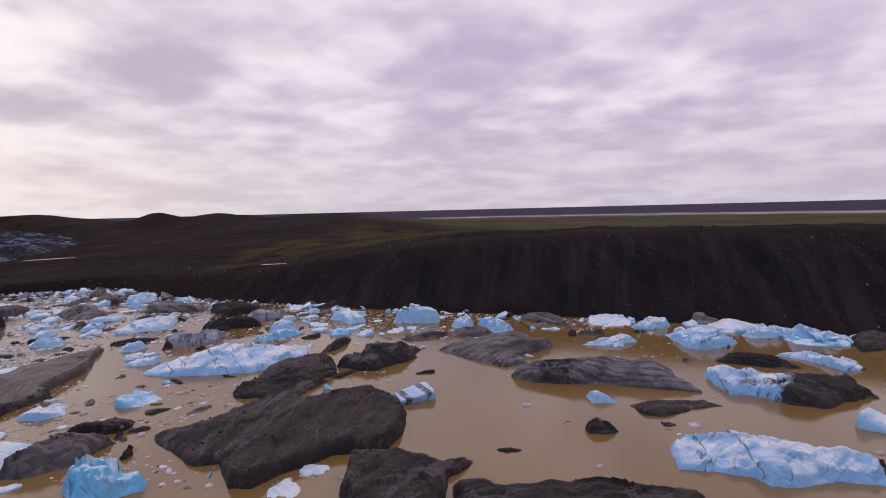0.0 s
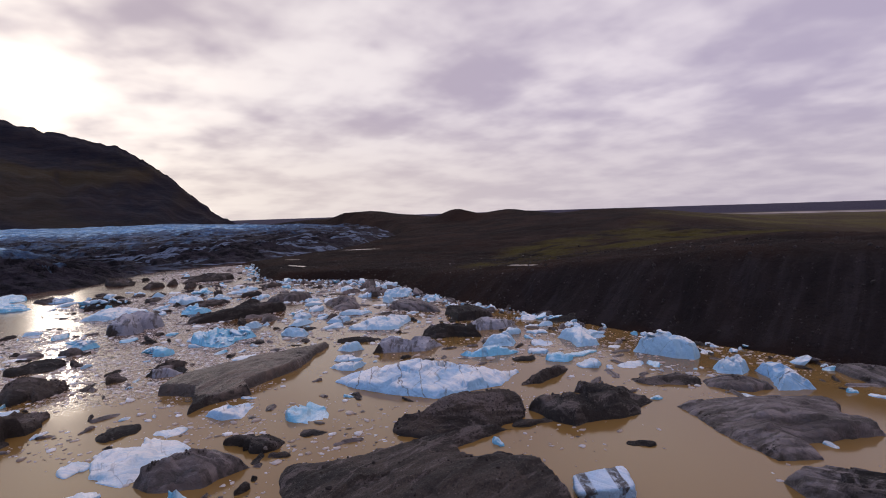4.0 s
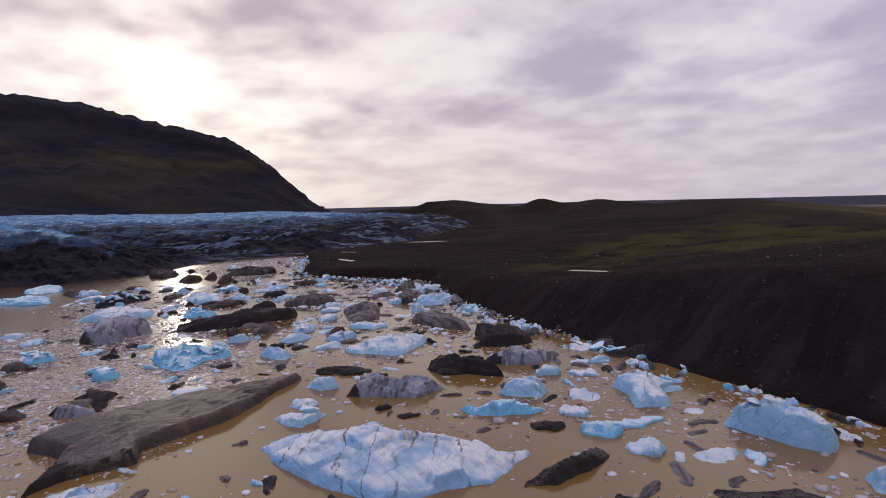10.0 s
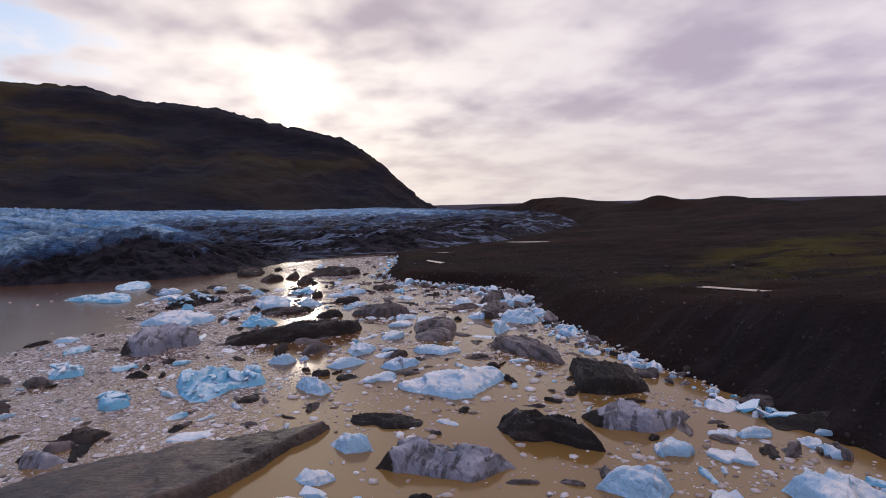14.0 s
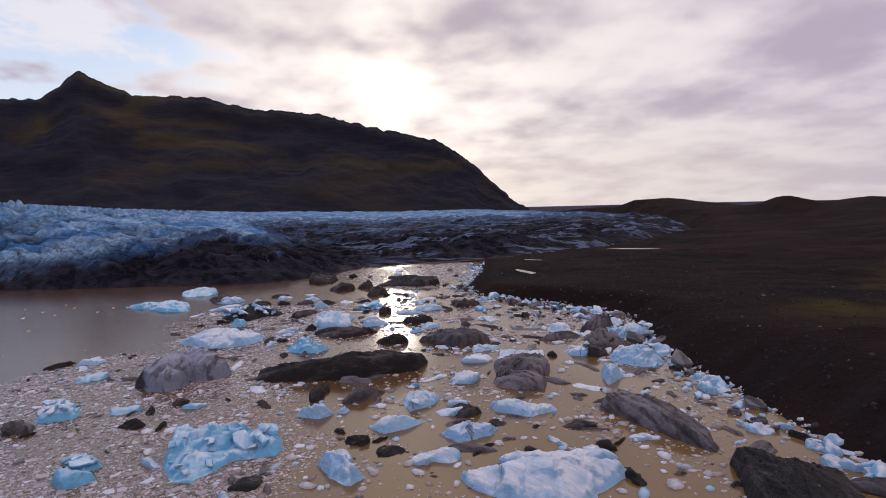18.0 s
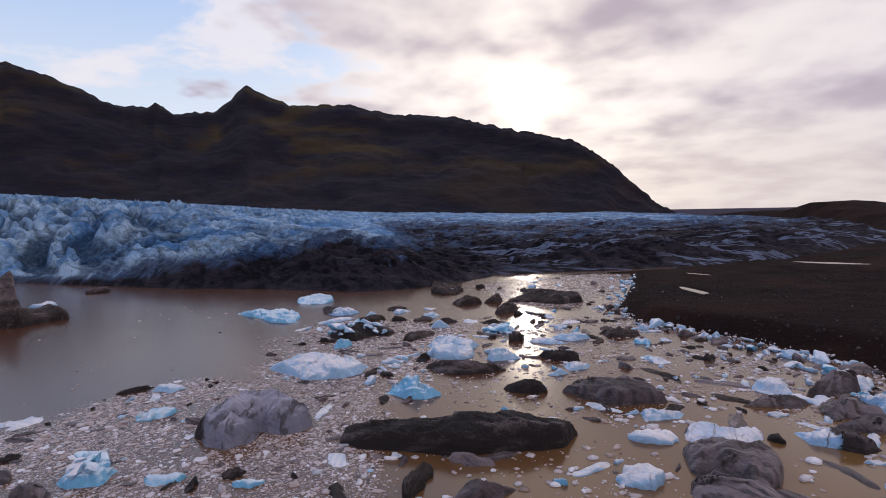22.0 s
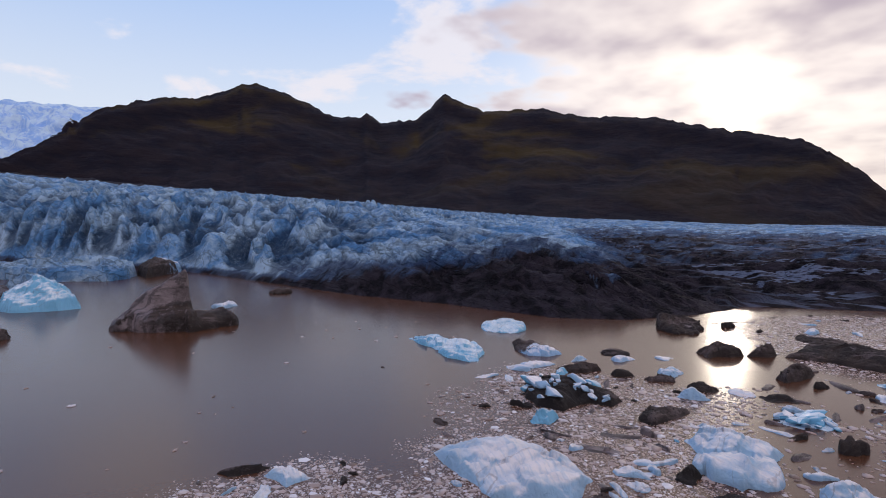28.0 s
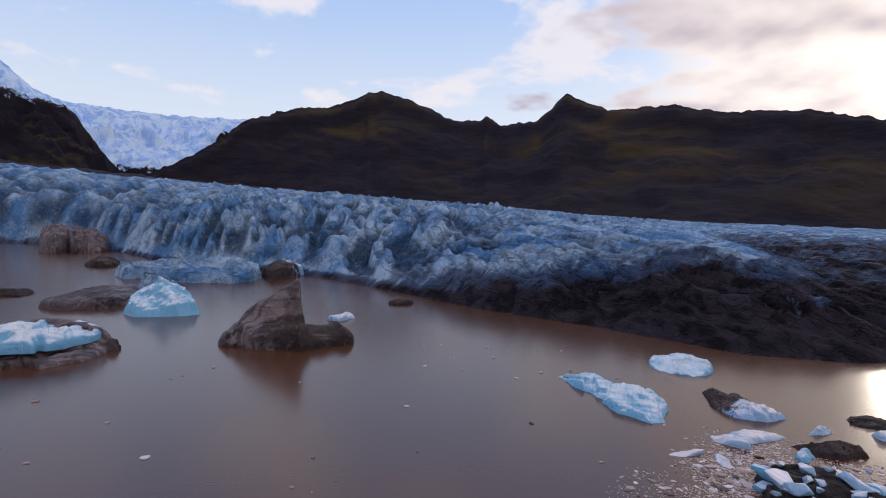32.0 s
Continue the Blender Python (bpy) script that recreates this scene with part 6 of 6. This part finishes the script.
def loose_chunks():
    rng = np.random.default_rng(77)
    kinds = []
    for style, count in (("W", 6), ("B", 3), ("G", 4), ("D", 5)):
        for i in range(count):
            verts, faces, *_ = berg_surface(style, 2.0, 1.35, 0.62, 700 + i * 7 + ord(style))
            me = bpy.data.meshes.new("ice_chunk")
            me.from_pydata(verts.tolist(), [], faces.tolist())
            me.materials.append(DEBRIS if style == "D" else BODY[style])
            me.polygons.foreach_set("use_smooth", np.ones(len(me.polygons), bool))
            kinds.append((style, me))
    px, py = scatter(2600, rng, (-165, 35), (55, 158), chunk_weight)
    ok = free_of_bergs(px, py, 1.15)
    placed = 0
    for x, y in zip(px[ok], py[ok]):
        if placed >= 285:
            break
        style, me = kinds[int(rng.integers(len(kinds)))]
        ob = new("ice_chunk", me)
        s = float(np.clip(rng.lognormal(-0.45, 0.45), 0.28, 1.5))
        ob.matrix_world = pose(x, y, 0, 0, 0, rng.uniform(0, 360)) @ Matrix.Diagonal((s * rng.uniform(0.8, 1.5), s * rng.uniform(0.7, 1.1), s * rng.uniform(0.5, 1.25), 1))
        tagged(ob, LABELS[style][2], "ice chunk", "ice chunks in the lagoon")
        TAKEN.append((x, y, 2.4 * s, 1.6 * s, 0))
        placed += 1
    # thin worn floes lying low in the water
    flat = []
    for style, count in (("W", 3), ("G", 4), ("H", 4), ("D", 3)):
        for i in range(count):
            verts, faces, *_ = berg_surface(style, 2.4, 1.5, 0.30, 1200 + i * 11 + ord(style))
            me = bpy.data.meshes.new("ice_floe")
            me.from_pydata(verts.tolist(), [], faces.tolist())
            me.materials.append(DEBRIS if style == "D" else BODY[style])
            me.polygons.foreach_set("use_smooth", np.ones(len(me.polygons), bool))
            flat.append(({"W": "thin white floe awash in brown water", "G": "thin grey banded floe awash in brown water", "H": "thin brown silty floe awash in brown water", "D": "thin black dirty floe awash in brown water"}[style], me))
    px, py = scatter(3200, rng, (-128, 38), (50, 132), lambda a, b: chunk_weight(a, b) ** 1.4)
    ok = free_of_bergs(px, py, 1.1)
    for x, y in list(zip(px[ok], py[ok]))[:285]:
        label, me = flat[int(rng.integers(len(flat)))]
        ob = new("ice_floe", me)
        s = float(np.clip(rng.lognormal(-0.55, 0.45), 0.25, 1.5))
        ob.matrix_world = pose(x, y, 0, 0, 0, rng.uniform(0, 360)) @ Matrix.Diagonal((s * rng.uniform(0.9, 1.6), s * rng.uniform(0.6, 1.0), rng.uniform(0.6, 1.3), 1))
        tagged(ob, label, "ice floe", "thin floes between the icebergs")
        TAKEN.append((x, y, 2.6 * s, 1.5 * s, 0))
    # stranded blocks along the shore
    left = []
    for (ax, ay), (bx, by) in zip(SHORE[2:], SHORE[3:]):
        n = int(math.hypot(bx - ax, by - ay) * (2.4 if -84 < ax < -52 else 1.7 if -105 < ax < -18 else 0.7))
        for _ in range(n):
            t = rng.random()
            nx, ny = ay - by, bx - ax
            k = math.hypot(nx, ny)
            off = rng.normal(1.2, 1.3) if ax > -58 or ax < -84 else rng.normal(2.6, 2.6)
            left.append((ax + (bx - ax) * t + nx / k * off, ay + (by - ay) * t + ny / k * off))
    for x, y in left:
        z = max(0.0, float(ground_height(np.array([x]), np.array([y]))[0][0]))
        if z > 0.5:
            continue
        tone = rng.random()
        style = "W" if tone < 0.62 else "G" if tone < 0.82 else "B"
        melted = [me for k, me in kinds if k == style]
        worn = rng.random() < 0.6
        ob = new("stranded_ice_block", melted[int(rng.integers(len(melted)))] if worn else BLOCKS[BODY[style].name][int(rng.integers(6))])
        s = float(np.clip(rng.lognormal(-0.15 if -84 < x < -52 else -0.3, 0.45), 0.35, 2.4))
        if worn:
            ob.matrix_world = pose(x, y, z - 0.05, *rng.uniform(-8, 8, 2), rng.uniform(0, 360)) @ Matrix.Diagonal((s * 0.9, s * 0.85, s * 1.1, 1))
        else:
            ob.matrix_world = pose(x, y, z + 0.16 * s, *rng.uniform(-25, 25, 2), rng.uniform(0, 360)) @ Matrix.Diagonal((s * 1.6, s * 1.15, s * 0.8, 1))
        tagged(ob, "white ice block stranded at the gravel shore" if tone < 0.62 else "grey ice block stranded at the gravel shore" if tone < 0.82 else "blue ice block stranded at the gravel shore", "ice block", "ice blocks along the shore")


def brash_material():
    m, n, p = material("brash_ice")
    r = n.add("ShaderNodeNewGeometry").outputs["Random Per Island"]
    ramp = n.add("ShaderNodeValToRGB")
    ramp.color_ramp.interpolation = "LINEAR"
    e = ramp.color_ramp.elements
    e[0].position, e[0].color = 0.0, (0.035, 0.028, 0.026, 1)
    e[1].position, e[1].color = 1.0, (0.68, 0.72, 0.78, 1)
    for at, col in ((0.08, (0.09, 0.07, 0.065, 1)), (0.14, (0.26, 0.20, 0.172, 1)), (0.55, (0.40, 0.34, 0.325, 1)), (0.88, (0.50, 0.47, 0.49, 1))):
        k = e.new(at)
        k.color = col
    n.link(r, ramp.inputs[0])
    n.link(ramp.outputs[0], p.inputs["Base Color"])
    p.inputs["Roughness"].default_value = 0.4
    return m


BRASH = brash_material()


def slush_film_material():
    """Pale crumbs of ice with clear water between them."""
    m, n, p = material("slush_film")
    q = n.add("ShaderNodeTexCoord").outputs["Object"]
    cells = n.add("ShaderNodeTexVoronoi", Scale=8.0)
    n.link(q, cells.inputs["Vector"])
    tone = n.add("ShaderNodeSeparateColor")
    n.link(cells.outputs["Color"], tone.inputs[0])
    col = n.mix(n.step(tone.outputs[0], 0.15, 0.95), (0.30, 0.235, 0.195), (0.54, 0.47, 0.45))
    n.link(col, p.inputs["Base Color"])
    p.inputs["Roughness"].default_value = 0.25
    patch = n.noise(q, 0.5, 5.0, 0.6)
    fill = n.math("ADD", n.math("MULTIPLY", attribute(n, "slush"), 0.95), n.math("MULTIPLY", n.math("SUBTRACT", patch, 0.5), 1.0))
    crumb = n.math("MULTIPLY", n.step(n.math("SUBTRACT", fill, tone.outputs[1]), -0.02, 0.02), n.step(cells.outputs["Distance"], 0.46, 0.40))
    clear = n.add("ShaderNodeBsdfTransparent")
    both = n.add("ShaderNodeMixShader")
    n.link(crumb, both.inputs[0])
    n.link(clear.outputs[0], both.inputs[1])
    n.link(p.outputs[0], both.inputs[2])
    out = [k for k in n.t.nodes if k.type == "OUTPUT_MATERIAL"][0]
    n.link(both.outputs[0], out.inputs[0])
    return m


SLUSH_FILM = slush_film_material()


def pale_floe_material():
    m, n, p = material("pale_floe")
    r = n.add("ShaderNodeNewGeometry").outputs["Random Per Island"]
    q = n.add("ShaderNodeTexCoord").outputs["Object"]
    grime = n.noise(q, 1.8, 5.0, 0.65)
    col = n.mix(n.step(r, 0.15, 0.9), (0.40, 0.355, 0.355), (0.76, 0.79, 0.84))
    col = n.mix(n.step(r, 0.02, 0.16, 1.0, 0.0), col, (0.36, 0.58, 0.76))
    col = n.mix(n.step(grime, 0.50, 0.66, 0.0, 0.6), col, (0.27, 0.23, 0.23))
    n.link(col, p.inputs["Base Color"])
    p.inputs["Roughness"].default_value = 0.4
    bump(n, p, n.noise(q, 3.0, 5.0, 0.65), 0.8, 0.12)
    return m


PALE_FLOE = pale_floe_material()


def brash():
    rng = np.random.default_rng(5)

    def slush_weight(px, py):
        ragged = 4.0 * fbm(px / 6, py / 6, 0, 3, 61)
        inside = 1 - smooth(signed_distance(px, py, SLUSH) + ragged, -2.5, 2.0)
        head = 1 - smooth(signed_distance(px, py, HEAD) + ragged * 0.6, -2.0, 1.5)
        patch = smooth(fbm(px / 9, py / 9, 0, 3, 67), -0.5, 0.2)
        return np.clip(inside * (0.35 + 0.65 * patch) + head * 0.8, 0, 1)

    # fine crushed ice too small to tell apart, awash between the bits
    xs, ys = np.arange(-172, -38, 0.7), np.arange(38, 160, 0.7)
    gx, gy = np.meshgrid(xs, ys, indexing="ij")
    gx, gy = gx.ravel(), gy.ravel()
    weight = slush_weight(gx, gy) * (signed_distance(gx, gy, LAGOON) < -0.2)
    faces = grid_faces(len(xs), len(ys))
    faces = faces[(weight[faces] > 0.08).any(axis=1)]
    keep = np.zeros(len(gx), bool)
    keep[faces.ravel()] = True
    film = mesh_object("slush", np.stack([gx, gy, 0 * gx + 0.012], 1)[keep], (np.cumsum(keep) - 1)[faces], SLUSH_FILM, attrs={"slush": weight[keep]})
    tagged(film, "film of crushed ice and silt awash on brown water", "brash ice", kind="stuff")
    px, py = scatter(400000, rng, (-172, 38), (-38, 160), slush_weight)
    ok = free_of_bergs(px, py, 1.02)
    px, py = px[ok], py[ok]
    size = np.clip(rng.lognormal(-2.45, 0.62, len(px)), 0.04, 0.6)
    flakes("brash_ice", "slush of small broken ice bits on brown water", px, py, np.zeros(len(px)), size, rng, BRASH, "brash ice", 0.13)
    px, py = scatter(200000, rng, (-130, 35), (55, 132), lambda a, b: chunk_weight(a, b) * 0.9 * smooth(fbm(a / 7, b / 7, 0, 3, 69), -0.35, 0.35))
    ok = free_of_bergs(px, py, 1.02)
    px, py = px[ok], py[ok]
    size = np.clip(rng.lognormal(-2.1, 0.6, len(px)), 0.06, 0.5)
    flakes("drift_ice", "scattered small floes between the icebergs", px, py, np.zeros(len(px)), size, rng, BRASH, "drift ice", 0.16, 6, True)
    # pale worn floes crowded towards the shore
    px, py = scatter(26000, rng, (-95, 45), (30, 122), lambda a, b: chunk_weight(a, b) ** 1.2 * (0.25 + 0.75 * smooth(b + 0.25 * a, 38, 60)) * smooth(fbm(a / 10, b / 10, 0, 3, 73), -0.3, 0.3) * 0.5 * (1 - 0.7 * smooth(a, -45, -18)))
    ok = free_of_bergs(px, py, 1.1)
    px, py = px[ok], py[ok]
    flakes("pale_floes", "pale worn floes crowded between the icebergs", px, py, np.zeros(len(px)), np.clip(rng.lognormal(-1.3, 0.42, len(px)), 0.12, 0.6), rng, PALE_FLOE, "drift ice", 0.28, 8, True)
    # crumbs washed up along the waterline
    cx, cy = [], []
    for (ax, ay), (bx, by) in zip(SHORE[8:17], SHORE[9:18]):
        run = math.hypot(bx - ax, by - ay)
        t, off = rng.uniform(0, 1, int(run * 7)), rng.normal(0.0, 0.8, int(run * 7))
        cx.append(ax + (bx - ax) * t + (ay - by) / run * off)
        cy.append(ay + (by - ay) * t + (bx - ax) / run * off)
    cx, cy = np.concatenate(cx), np.concatenate(cy)
    cz = np.maximum(ground_height(cx, cy)[0], 0.0)
    ok = cz < 0.35
    flakes("shore_crumbs", "crumbs of white ice washed up along the gravel shore", cx[ok], cy[ok], cz[ok], np.clip(rng.lognormal(-1.95, 0.45, ok.sum()), 0.06, 0.40), rng, PALE_FLOE, "drift ice", 0.5)
    # a few bits adrift on the open water
    px, py = rng.uniform(-150, -85, 60), rng.uniform(15, 68, 60)
    ok = (signed_distance(px, py, ICE_ZONE) > 1) & free_of_bergs(px, py, 1.2)
    flakes("drift_ice", "few bits of ice adrift on open water", px[ok], py[ok], np.zeros(ok.sum()), rng.uniform(0.1, 0.4, ok.sum()), rng, BRASH, "drift ice")


def moraine_stones():
    rng = np.random.default_rng(9)
    px, py = rng.uniform(-130, 75, 30000), rng.uniform(60, 190, 30000)
    d = signed_distance(px, py, LAGOON)
    ok = (d > 0.3) & (d < 70) & (rng.random(len(px)) < np.exp(-d / 30))
    px, py = px[ok], py[ok]
    z = ground_height(px, py)[0]
    size = np.clip(rng.lognormal(-2.35, 0.5, len(px)), 0.05, 0.5)
    flakes("moraine_stones", "loose dark stones on the gravel slope", px, py, z - 0.03, size, rng, STONE, "stones", 0.75)


def barred_block(x, y, length, width, height, turn):
    """A worn oblong block of clean ice crossed by dark bars."""
    bm = bmesh.new()
    bmesh.ops.create_cube(bm, size=1.0)
    bmesh.ops.subdivide_edges(bm, edges=list(bm.edges), cuts=7, use_grid_fill=True)
    for v in bm.verts:
        p = v.co
        k = 1 - 0.12 * (abs(p.x * 2) ** 6 + abs(p.y * 2) ** 6 + abs(p.z * 2) ** 6) / 2
        w = float(fbm(p.x * 4, p.y * 4, p.z * 4, 2, 15)) * 0.07
        v.co = Vector((p.x * k * length * (1 + w), p.y * k * width * (1 + 0.25 * p.x + w), p.z * k * height * (1 + w)))
    me = bpy.data.meshes.new("ice_chunk")
    bm.to_mesh(me)
    bm.free()
    me.materials.append(ICE_BARRED)
    me.polygons.foreach_set("use_smooth", np.ones(len(me.polygons), bool))
    ob = new("ice_chunk", me)
    ob.matrix_world = pose(x, y, height * 0.22, 14, -7, turn)
    tagged(ob, "small oblong block of white ice with dark bars", "ice chunk", "ice chunks in the lagoon")
    TAKEN.append((x, y, length, width, turn))


barred_block(-2.3, 50.4, 3.8, 2.0, 1.3, 30)



def top_of(x, y):
    """Height of the iceberg's top at a place."""
    best = 0.0
    for ob in scene.collection.objects:
        if ob.name.startswith("iceberg") and ob.type == "MESH" and (ob.matrix_world.translation.xy - Vector((x, y))).length < 12:
            at = ob.matrix_world.inverted() @ Vector((x, y, 0))
            hits = [v.co.z for v in ob.data.vertices if abs(v.co.x - at.x) < 0.3 and abs(v.co.y - at.y) < 0.3]
            best = max([best] + hits)
    return best


for x, y, size, turn in ((-5.1, 85.3, 1.5, 75), (-4.1, 85.2, 1.1, 102), (-34.9, 66.0, 1.4, 22), (-61.1, 84.4, 0.8, 2)):
    perched = new("ice_block", BLOCKS["pale_ice"][int(abs(x)) % 6])
    perched.matrix_world = pose(x, y, top_of(x, y) + 0.10 * size, 8, 5, turn) @ Matrix.Diagonal((size * 1.5, size, size * 0.55, 1))
    tagged(perched, "white ice block resting on a larger iceberg", "ice block", "ice blocks on icebergs")

loose_chunks()
brash()
moraine_stones()
